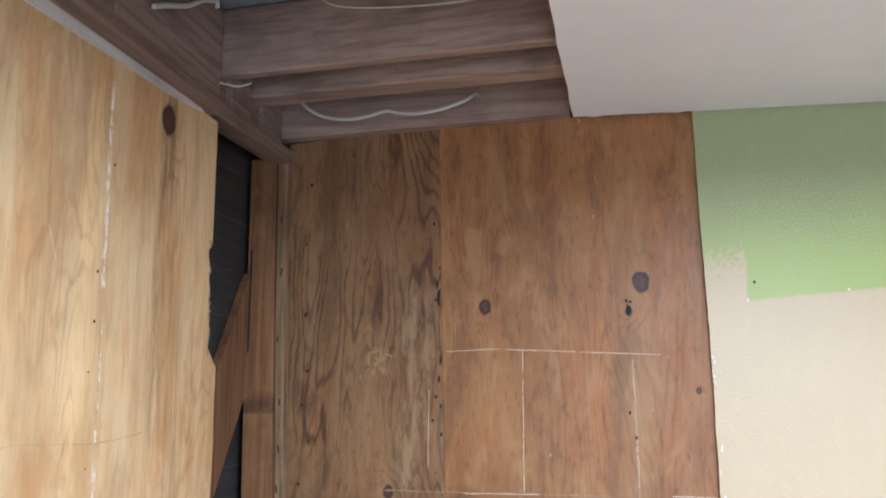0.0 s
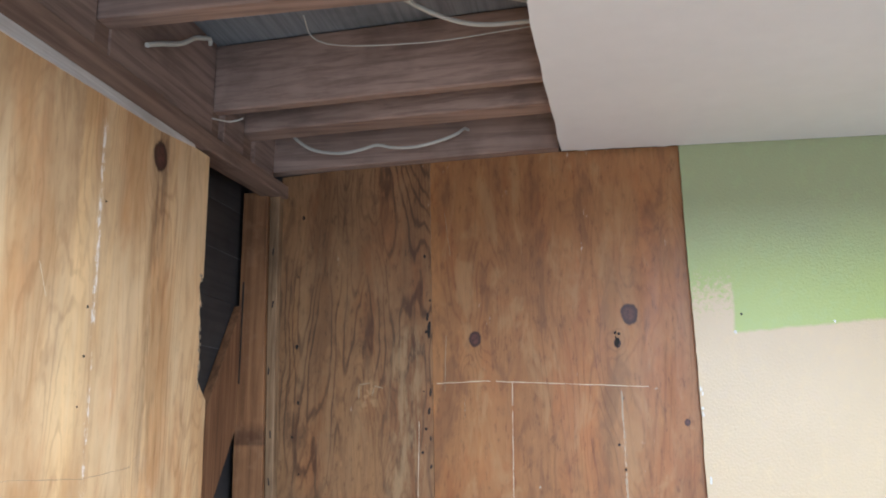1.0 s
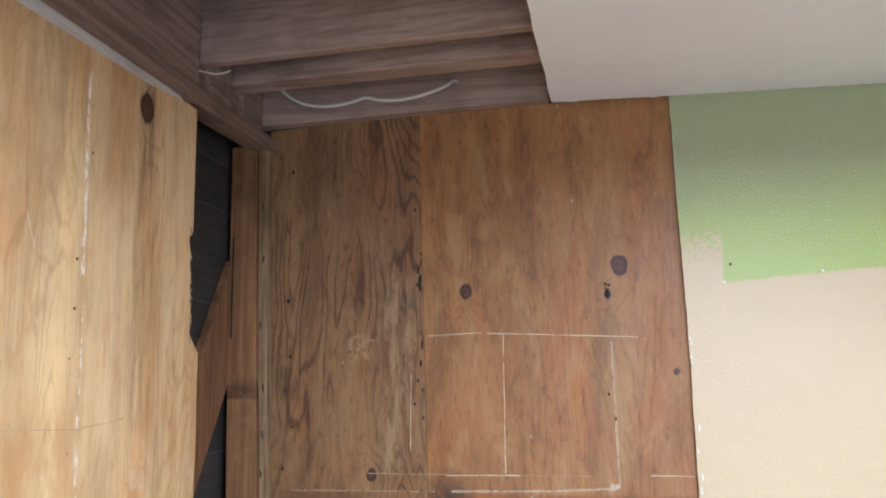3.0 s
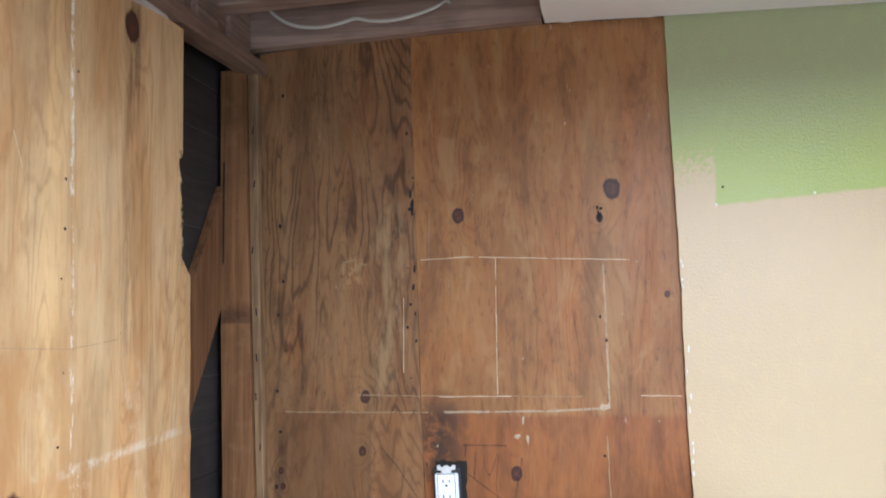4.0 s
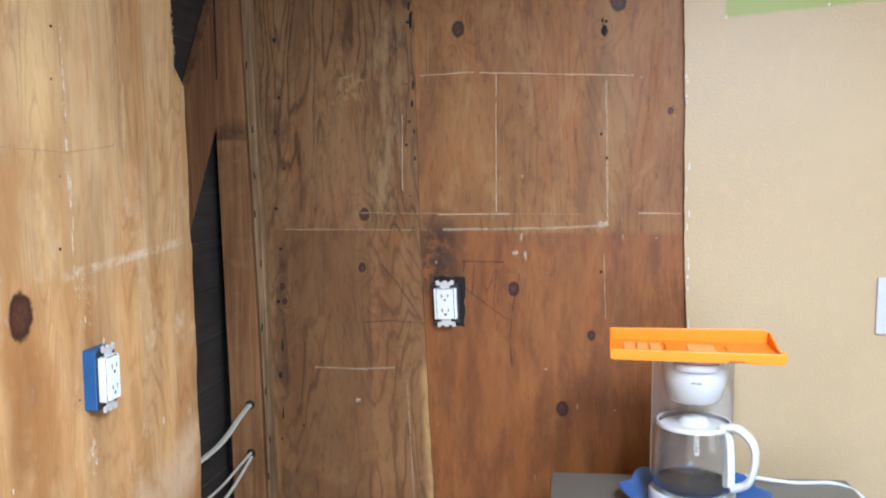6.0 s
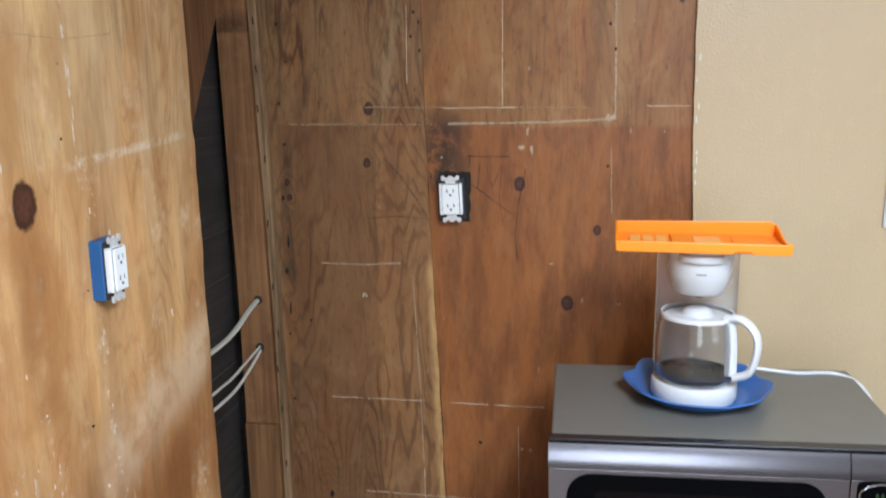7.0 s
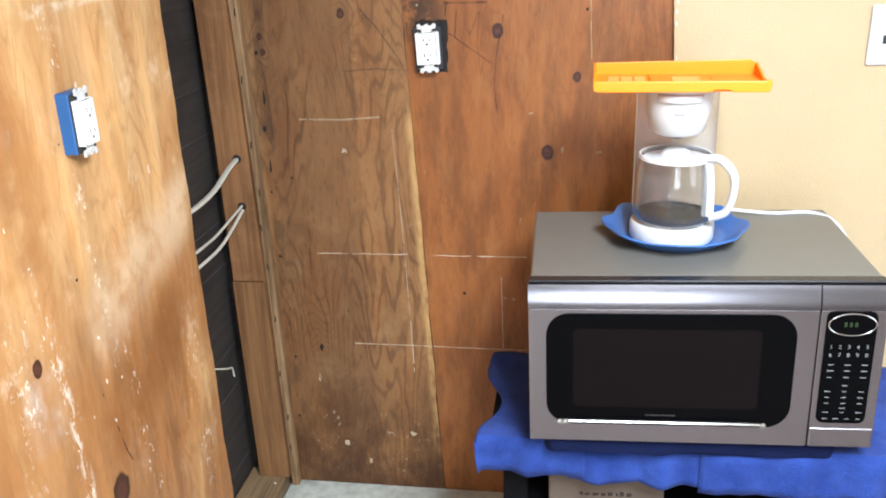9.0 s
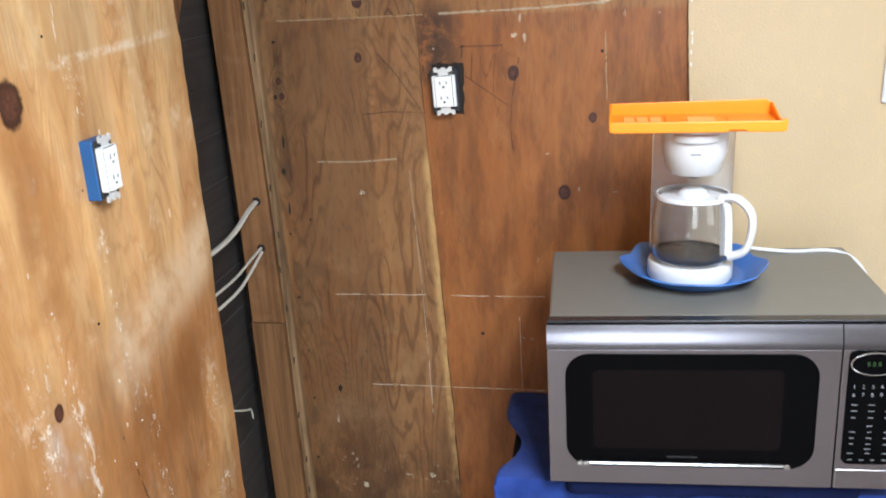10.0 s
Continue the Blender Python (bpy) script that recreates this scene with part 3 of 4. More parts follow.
def mark(name, points, width, mat, parent, axis="y", depth=None, wob=0.0012, seed=1):
    """A thin drawn or scratched line lying on a wall; points are (u, z)."""
    rnd = random.Random(seed)
    bm = bmesh.new()
    prev = None
    for (ua, za), (ub, zb) in zip(points, points[1:]):
        L = math.hypot(ub - ua, zb - za)
        n = max(2, int(L / 0.012))
        du, dz = (ub - ua) / L, (zb - za) / L
        for i in range(n + (1 if (ub, zb) == points[-1] else 0)):
            s = i / n
            w = 0.72 * width * (0.5 + 0.7 * rnd.random())
            o = wob * noise.noise((s * L * 30, seed, 0))
            u, z = ua + (ub - ua) * s - dz * o, za + (zb - za) * s + du * o
            pair = []
            for k in (-0.5, 0.5):
                uu, zz = u - dz * w * k, z + du * w * k
                pair.append(bm.verts.new((uu, depth, zz) if axis == "y" else (depth, uu, zz)))
            if prev and rnd.random() > 0.02:
                bm.faces.new((prev[0], prev[1], pair[1], pair[0]))
            prev = pair
    return part(name, bm, mat, parent)


# ---------------------------------------------------------------- setting
floor = tagged(part("floor", box(-0.9, 2.3, -2.4, 1.98, -0.1, -0.004), "floor"), "worn brown wooden floor of the small room", "floor", kind="structure")

wall_back = tagged(new("wall_north"), "back wall of bare plywood sheets beside painted drywall", "wall", kind="structure")
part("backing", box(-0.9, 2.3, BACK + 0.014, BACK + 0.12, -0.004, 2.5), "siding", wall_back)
left_sheet = [(-0.70, 0.0), (-0.268, 0.0), *jagged(-0.270, 0.02, -0.306, 0.84, 26, 0.003, 4), *jagged(-0.308, 0.86, -0.326, 1.28, 12, 0.001, 5),
              (-0.338, 1.78), (-0.345, 2.13), (-0.70, 2.10)]
part("plywood_sheet", slab(left_sheet, "y", BACK, BACK + 0.012), "ply_back_left", wall_back, "dull brown plywood sheet with wavy grain and chalk lines")
right_sheet = [(-0.265, 0.0), (0.30, 0.0), (0.30, 2.13), (-0.3446, 2.13), (-0.3376, 1.78), (-0.3256, 1.28),
               *jagged(-0.3065, 0.86, -0.3045, 0.84, 2, 0.0, 5)[::1], *jagged(-0.3045, 0.83, -0.2685, 0.02, 26, 0.003, 4)]
part("plywood_sheet", slab(right_sheet, "y", BACK + 0.001, BACK + 0.013), "ply_back_right", wall_back, "reddish brown plywood sheet with dark knots")
EDGE = [(0.262, 0.0), (0.247, 0.95), (0.2405, 1.115), (0.2345, 1.215), (0.2295, 1.43), (0.2245, 1.665), (0.2155, 1.88), (0.2085, 2.13)]
edge = [p for i, (a, b) in enumerate(zip(EDGE, EDGE[1:])) for p in jagged(*a, *b, 12, 0.0011, 8 + i)[:-1]] + [EDGE[-1]]
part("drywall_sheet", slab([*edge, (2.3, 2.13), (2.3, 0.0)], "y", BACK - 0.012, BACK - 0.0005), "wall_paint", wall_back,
     "beige painted drywall with an old green patch above")

wall_left = tagged(new("wall_west"), "left wall frame with bare plywood sheet broken off short of the corner", "wall", kind="structure")
panel = [(-2.4, 0.02), *jagged(1.497, 0.02, 1.478, 1.28, 60, 0.004, 11), *jagged(1.474, 1.3, 1.47, 1.57, 10, 0.002, 12),
         (1.452, 1.585), *jagged(1.436, 1.60, 1.422, 1.78, 22, 0.0045, 13), (1.432, 1.79), (1.428, 2.019), (-2.4, 2.019)]
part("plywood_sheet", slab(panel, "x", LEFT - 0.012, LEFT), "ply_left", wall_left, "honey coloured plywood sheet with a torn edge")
part("pale_strip", slab([(-2.4, 1.997), (0.9, 2.001), (1.25, 2.008), (1.37, 2.018), (1.36, 2.0235), (1.25, 2.0235), (0.9, 2.0225), (-2.4, 2.0225)], "x", LEFT - 0.003, LEFT + 0.0025, 0.002), "pale_streak", wall_left, "pale tapering strip along the top edge")
part("top_plate", slab([(-2.4, 2.0235), (1.40, 2.0235), (1.432, 2.034), (BACK, 2.048), (BACK, 2.077), (1.43, 2.069), (0.9, 2.076), (-2.4, 2.076)], "x", -0.738, LEFT - 0.004, 0.002), "plate", wall_left)
part("upper_plate", box(-0.7345, -0.7195, -2.4, BACK - 0.032, 2.0775, 2.1415), "plate", wall_left)
for y0, y1 in ((1.1345, 1.505), (1.537, 1.636), (1.702, BACK - 0.032), (0.648, 1.092), (0.198, 0.597), (-0.352, 0.147), (-0.952, -0.403)):
    part("blocking", box(-0.735, -0.712 + 0.006 * math.sin(9 * y0), y0, y1, 2.0785, 2.2835, 0.002), "block", wall_left, "short timber block between the joists")
# Unseen slab added outside the siding so that no sky light leaks in.
part("sky_block", box(-0.9, -0.808, -2.5, 1.98, -0.1, 2.5), "siding", wall_left)
part("sill_plate", box(-0.785, LEFT - 0.004, -2.4, BACK - 0.001, -0.004, 0.036, 0.003), "sill", wall_left, "dusty timber sill plate")
# the corner post and its strip lean: (height, left edge of the post, joint, right edge of the strip)
POST = [(0.036, -0.7495, -0.673, -0.653), (0.30, -0.753, -0.6765, -0.656), (0.588, -0.7575, -0.680, -0.661), (0.90, -0.7595, -0.686, -0.667), (1.15, -0.765, -0.693, -0.673), (1.45, -0.772, -0.704, -0.683), (1.75, -0.776, -0.7135, -0.690), (2.056, -0.779, -0.720, -0.694)]
post_low, post_high = POST[:3], POST[2:]


def between(rows, a, b, grow=0.0):
    """The outline of an upright board between two columns of POST."""
    return [(r[a] - grow, r[0]) for r in rows] + [(r[b], r[0]) for r in rows[::-1]]


part("stud", slab(between(post_high, 1, 2), "y", 1.812, BACK - 0.001, 0.0015), "stud_corner", wall_left)
part("stud", slab([(u, min(z, 0.5865)) for u, z in between(post_low, 1, 2, 0.002)], "y", 1.8085, BACK - 0.001, 0.0015), "stud_low", wall_left, "paler lower piece of the corner stud")
part("corner_strip", slab([(u + 0.0012 * (k < len(POST)), z if z > 0.04 else 0.0) for k, (u, z) in enumerate(between(POST, 2, 3))], "y", 1.822, BACK - 0.001, 0.003), "strip", wall_left, "pale corner strip full of nail holes")
part("stud", box(-0.782, LEFT - 0.014, 1.36, 1.40, 0.036, 2.02, 0.002), "stud", wall_left)
brace = [(1.812, 1.79), (1.812, 1.52), (1.40, 0.90), (1.36, 1.10)]
# thin black strip standing in for the shade in the stud's notch
part("notch_shade", box(-0.770, -0.766, 1.8105, 1.813, 1.615, 1.845), "hole", wall_left)
part("diagonal_brace", slab(brace, "x", -0.788, -0.769, 0.001), "stud", wall_left)
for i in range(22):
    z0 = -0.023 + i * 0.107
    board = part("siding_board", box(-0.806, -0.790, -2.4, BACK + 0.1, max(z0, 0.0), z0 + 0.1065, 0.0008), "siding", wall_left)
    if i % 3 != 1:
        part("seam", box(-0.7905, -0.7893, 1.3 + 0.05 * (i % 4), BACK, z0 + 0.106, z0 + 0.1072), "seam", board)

ceiling = tagged(part("ceiling", slab([*jagged(-0.043, BACK - 0.02, 0.21, BACK - 0.015, 16, 0.005, 9), (2.3, BACK - 0.014), (2.3, -2.4), (-0.01, -2.4), (-0.04, 0.6), *jagged(-0.058, 1.2, -0.045, 1.8, 8, 0.002, 3)], "z", CEIL, CEIL + 0.013),
                      "ceiling_paint"), "white painted drywall ceiling cut short in a ragged line", "ceiling", kind="structure")
tagged(part("subfloor", box(-0.9, 2.3, -2.4, 1.98, 2.285, 2.31), "subfloor"), "boards above the open joists, blue-grey for haze", "ceiling", kind="structure")
bm_f = bmesh.new()
rnd_f = random.Random(31)
for i in range(26):
    zc = rnd_f.uniform(1.585, 1.79)
    yc = 1.436 - 0.075 * (zc - 1.60) + rnd_f.uniform(-0.004, 0.004)
    box(LEFT - 0.009, LEFT + 0.0008, yc - rnd_f.uniform(0.0005, 0.002), yc + rnd_f.uniform(0.0005, 0.0025), zc, zc + rnd_f.uniform(0.003, 0.011), 0.0, 1, bm_f)
tagged(part("torn_fibres", bm_f, "torn", wall_left, "pale torn plywood fibres"), kind="stuff")
wall_right = tagged(part("wall_east", box(2.3, 2.4, -2.4, 1.98, 0, 2.5), "plain_wall"), "plain painted wall", "wall", kind="structure")
rear = tagged(new("wall_south"), "plain painted wall with a window opening", "wall", kind="structure")
part("wall_panel", box(-0.9, -0.1, -2.5, -2.4, 0, 2.5), "plain_wall", rear)
part("wall_panel", box(1.0, 2.4, -2.5, -2.4, 0, 2.5), "plain_wall", rear)
part("wall_panel", box(-0.1, 1.0, -2.5, -2.4, 0, 0.4), "plain_wall", rear)
part("wall_panel", box(-0.1, 1.0, -2.5, -2.4, 1.8, 2.5), "plain_wall", rear)

# open joists
def joist(y_left, y_right, thick, z0, z1):
    a = math.atan2(y_right - y_left, 0.68)
    ob = part("ceiling_joist", box(-0.12, 2.2, 0, thick, z0, z1, 0.003), "joist")
    ob.matrix_world = pose(-0.69, y_left, 0, 0, 0, math.degrees(a))
    return tagged(ob, "brown timber joist above the open ceiling, paled for haze", "joist", "open ceiling joists")


joist(1.095, 1.078, 0.044, 2.142, 2.283)
joist(1.508, 1.440, 0.028, 2.142, 2.283)
joist(1.638, 1.566, 0.063, 2.142, 2.283)
tagged(part("ledger_board", slab([(-0.734, 2.1045), (-0.05, 2.130), (-0.05, 2.283), (-0.734, 2.283)], "y", BACK - 0.03, BACK + 0.01, 0.002), "joist"),
       "timber ledger along the back wall, paled for haze", "ledger", kind="structure")
joist(0.60, 0.60, 0.045, 2.142, 2.283)
joist(0.15, 0.15, 0.045, 2.142, 2.283)
joist(-0.4, -0.4, 0.045, 2.142, 2.283)
joist(-1.0, -1.0, 0.045, 2.142, 2.283)
joist(-1.6, -1.6, 0.045, 2.142, 2.283)

# ---------------------------------------------------------------- microwave oven
def microwave(place):
    w, d, h = 0.565, 0.36, 0.296
    mw = thing("microwave_oven", "stainless steel microwave oven with black window, standing on a blue towel", "microwave", place)
    part("body", box(0.004, w - 0.004, 0.02, d, 0.0, h, 0.004, 2), "shell", mw, "grey enamelled metal housing")
    part("top_trim", box(0.001, w - 0.001, 0.002, 0.024, h - 0.0055, h - 0.0005, 0.0015), "dark_trim", mw)
    door = part("door", slab(round_rect(0.0, 0.461, 0.0, 0.2505, 0.003), "y", -0.012, 0.02, 0.001), "steel", mw, "brushed steel door frame")
    curve_ = [(-0.012 + 0.0098 * (k / 8) ** 1.8, 0.251 + 0.039 * k / 8) for k in range(9)]
    part("door_band", slab([*curve_, (0.02, 0.29), (0.02, 0.251)], "x", 0.0, 0.461), "steel_band", door, "curved brushed steel band", smooth=True)
    part("door_glass", slab(round_rect(0.029, 0.430, 0.035, 0.243, 0.04), "y", -0.0145, -0.008, 0.001), "black_gloss", door, "black glass")
    part("inner_window", slab(round_rect(0.074, 0.376, 0.07, 0.216, 0.01), "y", -0.0155, -0.0142), "window_mesh", door)
    part("mark", box(0.195, 0.245, -0.0150, -0.0144, 0.0535, 0.0565), "dark_trim", door)
    handle = part("handle", tube([(0.060, -0.022, 0.0455), (0.388, -0.022, 0.0455)], 0.003, 0.003), "chrome", door, "thin chrome handle bar")
    for x in (0.053, 0.063, 0.386):
        part("stud", lathe([(0, 0), (0.005, 0.001), (0.005, 0.012)], 12), "chrome", handle).matrix_local = pose(x, -0.027, 0.0460, -90, 0, 0)
    panel_ = part("control_panel", slab(round_rect(0.463, w, 0.0, 0.2505, 0.003), "y", -0.012, 0.02, 0.001), "steel", mw, "brushed steel control panel")
    part("panel_band", slab([*curve_, (0.02, 0.29), (0.02, 0.251)], "x", 0.463, w), "steel_band", panel_, "curved brushed steel band", smooth=True)
    part("keypad", slab(round_rect(0.472, 0.549, 0.047, 0.25, 0.012), "y", -0.0145, -0.008, 0.001), "black_gloss", panel_, "black keypad")
    ring = []
    for i in range(33):
        a = 2 * math.pi * i / 32
        ring.append((0.5105 + 0.036 * math.cos(a), -0.016, 0.228 + 0.019 * math.sin(a)))
    part("display_ring", tube(ring, 0.0011, steps=1), "chrome", panel_)
    for k in range(3):
        part("clock_digit", box(0.499 + 0.008 * k, 0.503 + 0.008 * k, -0.0156, -0.0147, 0.224, 0.231), "clock_green", panel_)
    part("open_button", box(0.465, w - 0.002, -0.0135, -0.008, 0.003, 0.036, 0.001), "steel", panel_)
    rnd = random.Random(5)
    for k in range(2):
        for i in range(5):
            digit = bpy.data.curves.new("digit", "FONT")
            digit.body, digit.size, digit.align_x = str((5 * k + i + 1) % 10), 0.0095, "CENTER"
            digit.extrude = 0.0002
            me_ob = new("digit", digit)
            me = bpy.data.meshes.new_from_object(me_ob)
            bpy.data.objects.remove(me_ob)
            me.materials.clear()
            me.materials.append(M["key_ink"])
            ob = new("digit", me)
            ob.parent = panel_
            ob.matrix_local = pose(0.4825 + 0.0138 * i, -0.0149, 0.185 - 0.0145 * k, 90, 0, 0)
    for r, (z, n) in enumerate(((0.156, 3), (0.145, 3), (0.133, 3), (0.118, 1), (0.107, 3), (0.096, 3), (0.085, 3), (0.076, 1), (0.068, 3), (0.056, 4))):
        for i in range(n):
            x = 0.5105 if n == 1 else 0.485 + 0.052 * i / (n - 1)
            wd = rnd.uniform(0.003, 0.005)
            part("key_label", box(x - wd, x + wd, -0.0153, -0.0146, z - 0.0006, z + 0.0006), "key_ink", panel_)
    for x in (0.05, w - 0.05):
        for y in (0.05, d - 0.05):
            part("foot", lathe([(0, -0.003), (0.012, -0.003), (0.013, 0.001), (0, 0.001)], 14, cx=x, cy=y), "dark_plastic", mw)
    return mw


TABLE = 0.492
MW = pose(-0.0215, 1.315, TABLE + 0.0332, 0, -1.0, 1.4)
microwave(MW)


# ---------------------------------------------------------------- coffee maker, plate, lid
TOP = TABLE + 0.038 + 0.296
PLATE = (0.227, 1.537)


def blue_plate(cx, cy, z):
    bm = bmesh.new()
    n = 72
    prof = [(0.0, 0.004, 0), (0.088, 0.004, 0), (0.098, 0.007, 0.2), (0.117, 0.021, 0.8), (0.130, 0.027, 1.0), (0.131, 0.0245, 1.0), (0.118, 0.017, 0.8), (0.092, 0.0, 0.1), (0.0, 0.0, 0)]
    rings = []
    for r, h, f in prof:
        if r == 0:
            rings.append([bm.verts.new((0, 0, h))])
            continue
        ring_ = []
        for i in range(n):
            a = 2 * math.pi * i / n
            k = 1 + f * 0.045 * math.cos(8 * a + 0.3)
            ring_.append(bm.verts.new((r * k * math.cos(a), r * k * math.sin(a), h + 0.003 * f * math.cos(8 * a + 0.3))))
        rings.append(ring_)
    for a, b in zip(rings, rings[1:]):
        for i in range(n):
            q = list(dict.fromkeys([a[i % len(a)], a[(i + 1) % len(a)], b[(i + 1) % len(b)], b[i % len(b)]]))
            bm.faces.new(q)
    ob = part("plate", bm, "plate_blue", None, smooth=True)
    ob.matrix_world = pose(cx, cy, z) @ Matrix.Diagonal((0.96, 0.96, 1, 1))
    return tagged(ob, "blue scalloped plate under the coffee maker", "plate")


blue_plate(PLATE[0], PLATE[1] - 0.006, TOP + 0.001)


def coffee_maker(place):
    cm = thing("coffee_maker", "small white drip coffee maker with glass carafe, on a blue plate", "coffee maker", place)
    part("base", lathe([(0, 0), (0.077, 0), (0.0795, 0.004), (0.0795, 0.025), (0.077, 0.029), (0.070, 0.031), (0, 0.031)], 56), "white_plastic", cm, smooth=True)
    part("tank", slab(round_rect(-0.077, 0.077, 0.05, 0.115, 0.02), "z", 0.0, 0.256, 0.004), "frosted", cm, "white water tank at the back", smooth=True)
    part("filter_basket", lathe([(0, 0.178), (0.041, 0.178), (0.047, 0.182), (0.058, 0.215), (0.060, 0.235), (0.059, 0.256), (0, 0.256)], 48, cy=-0.005), "white_plastic", cm, smooth=True)
    part("basket_lip", slab([(0.041 * math.cos(a), -0.050 + 0.024 * math.sin(a)) for a in [math.pi * 2 * i / 32 for i in range(32)]], "z", 0.235, 0.2475, 0.004), "white_plastic", cm, smooth=True)
    part("neck", box(-0.05, 0.05, 0.03, 0.06, 0.2, 0.2557, 0.006, 2), "white_plastic", cm)
    part("spout", lathe([(0, 0.169), (0.009, 0.169), (0.010, 0.179), (0, 0.179)], 16, cy=-0.005), "dark_plastic", cm)
    carafe = part("carafe", lathe([(0, 0.033), (0.066, 0.033), (0.0725, 0.040), (0.0735, 0.060), (0.0728, 0.1), (0.069, 0.126), (0.064, 0.142),
                                   (0.0625, 0.142), (0.0675, 0.125), (0.0713, 0.1), (0.072, 0.060), (0.071, 0.0415), (0.065, 0.0348), (0, 0.0348)], 56, cy=-0.006), "glass", cm, "clear glass carafe", smooth=True)
    part("carafe_lid", lathe([(0, 0.152), (0.018, 0.151), (0.025, 0.147), (0.030, 0.140), (0.044, 0.1375), (0.0605, 0.1372), (0.0605, 0.1358), (0, 0.1358)], 40, cy=-0.006), "white_plastic", carafe, smooth=True)
    part("coffee_dregs", lathe([(0.0, 0.0355), (0.064, 0.0355), (0.0690, 0.0405), (0.0700, 0.0440), (0.0685, 0.0440), (0.066, 0.0405), (0.052, 0.0375), (0.0, 0.0362)], 48, cy=-0.006), "coffee", carafe, "dark dregs of coffee", smooth=True)
    part("carafe_rim", lathe([(0.0655, 0.1375), (0.0680, 0.1375), (0.0680, 0.1425), (0.0665, 0.1443), (0.0640, 0.1440), (0.0640, 0.1427), (0.0655, 0.1375)], 48, cy=-0.006), "white_plastic", carafe, smooth=True)
    part("carafe_handle", tube([(0.048, -0.035, 0.142), (0.076, -0.048, 0.144), (0.099, -0.058, 0.126), (0.104, -0.060, 0.098), (0.094, -0.056, 0.062), (0.068, -0.046, 0.047)], 0.011, 0.007, 12), "white_plastic", carafe, smooth=True)
    part("handle_band", tube([(0.055, -0.040, 0.142), (0.060, -0.043, 0.1), (0.062, -0.044, 0.050)], 0.011, 0.005, 10), "white_plastic", carafe, smooth=True)
    part("mark", box(-0.009, 0.009, -0.0632, -0.0622, 0.2155, 0.2178), "key_ink", cm)
    part("mark", box(-0.002, 0.002, -0.0632, -0.0622, 0.2195, 0.2215), "key_ink", cm)
    return cm


coffee_maker(pose(PLATE[0] - 0.007, PLATE[1] - 0.02, TOP + 0.006, 0, 0, -4) @ Matrix.Diagonal((0.93, 0.93, 1.078, 1)))


def orange_lid(place):
    lid = thing("orange_lid", "bright orange plastic box lid lying on the coffee maker", "lid", place)
    part("shell", slab(round_rect(-0.150, 0.150, -0.07, 0.07, 0.012), "z", 0.0, 0.006, 0.002), "orange", lid)
    part("front_rim", slab([(-0.150, 0.002), (-0.143, 0.0), (0.05, 0.0), (0.056, 0.004), (0.08, 0.004), (0.088, 0.0), (0.145, 0.0), (0.150, 0.003), (0.151, 0.018), (0.147, 0.021), (0.14, 0.018), (-0.146, 0.018), (-0.151, 0.016)], "y", -0.0755, -0.0695, 0.0015), "orange", lid)
    part("back_rim", slab([(-0.148, 0.002), (0.148, 0.002), (0.148, 0.024), (0.138, 0.031), (-0.148, 0.026)], "y", 0.066, 0.0705, 0.0015), "orange", lid)
    part("end_rim", slab([(-0.068, 0.002), (0.066, 0.002), (0.066, 0.026), (-0.02, 0.021), (-0.04, 0.014), (-0.068, 0.018)], "x", -0.151, -0.146, 0.001), "orange", lid)
    part("end_rim", slab([(-0.068, 0.002), (0.066, 0.002), (0.066, 0.026), (0.03, 0.020), (-0.01, 0.013), (-0.05, 0.013), (-0.068, 0.020)], "x", 0.146, 0.151, 0.001), "orange", lid)
    for i in range(3):
        part("pad", box(-0.125 + i * 0.024, -0.105 + i * 0.024, -0.045, 0.03, 0.006, 0.0085, 0.001), "orange_pale", lid)
    part("ridge", box(-0.05, -0.012, -0.05, 0.04, 0.006, 0.010, 0.002), "orange", lid)
    part("label", box(-0.01, 0.04, -0.045, 0.03, 0.006, 0.0082, 0.001), "orange_pale", lid)
    part("ridge", box(0.06, 0.11, -0.045, 0.03, 0.006, 0.0082, 0.001), "orange", lid)
    return lid


orange_lid(pose(0.2135, 1.505, TOP + 0.006 + 0.2763, 0, 0, -1) @ Matrix.Diagonal((0.925, 1, 1, 1)))

cord = part("power_cord", tube([(0.27, 1.62, TOP + 0.03), (0.33, 1.66, TOP + 0.012), (0.42, 1.655, TOP + 0.006), (0.50, 1.66, TOP + 0.006), (0.54, 1.62, TOP - 0.01), (0.56, 1.56, TOP - 0.08), (0.565, 1.56, TOP - 0.2), (0.57, 1.6, TABLE + 0.02)], 0.0035), "white_plastic")
tagged(cord, "white power cord trailing over the microwave", "cable")


# ---------------------------------------------------------------- table, towels, tub
def cart():
    c = thing("cart", "black metal cart carrying the microwave", "cart")
    part("tabletop", box(-0.10, 0.66, 1.362, 1.665, TABLE - 0.03, TABLE, 0.003), "black_frame", c)
    for x in (-0.075, 0.61):
        for y in (1.372, 1.625):
            part("leg", box(x, x + 0.045, y, y + 0.03, -0.004, TABLE - 0.03, 0.002), "black_frame", c)
    part("shelf", box(-0.07, 0.63, 1.372, 1.655, 0.300, 0.320, 0.002), "black_frame", c)
    # added black sheet that stands in for the shade beneath the cart
    part("shade_backing", box(-0.05, 0.61, 1.656, 1.664, 0.06, TABLE - 0.031), "black_frame", c)
    return c


cart()


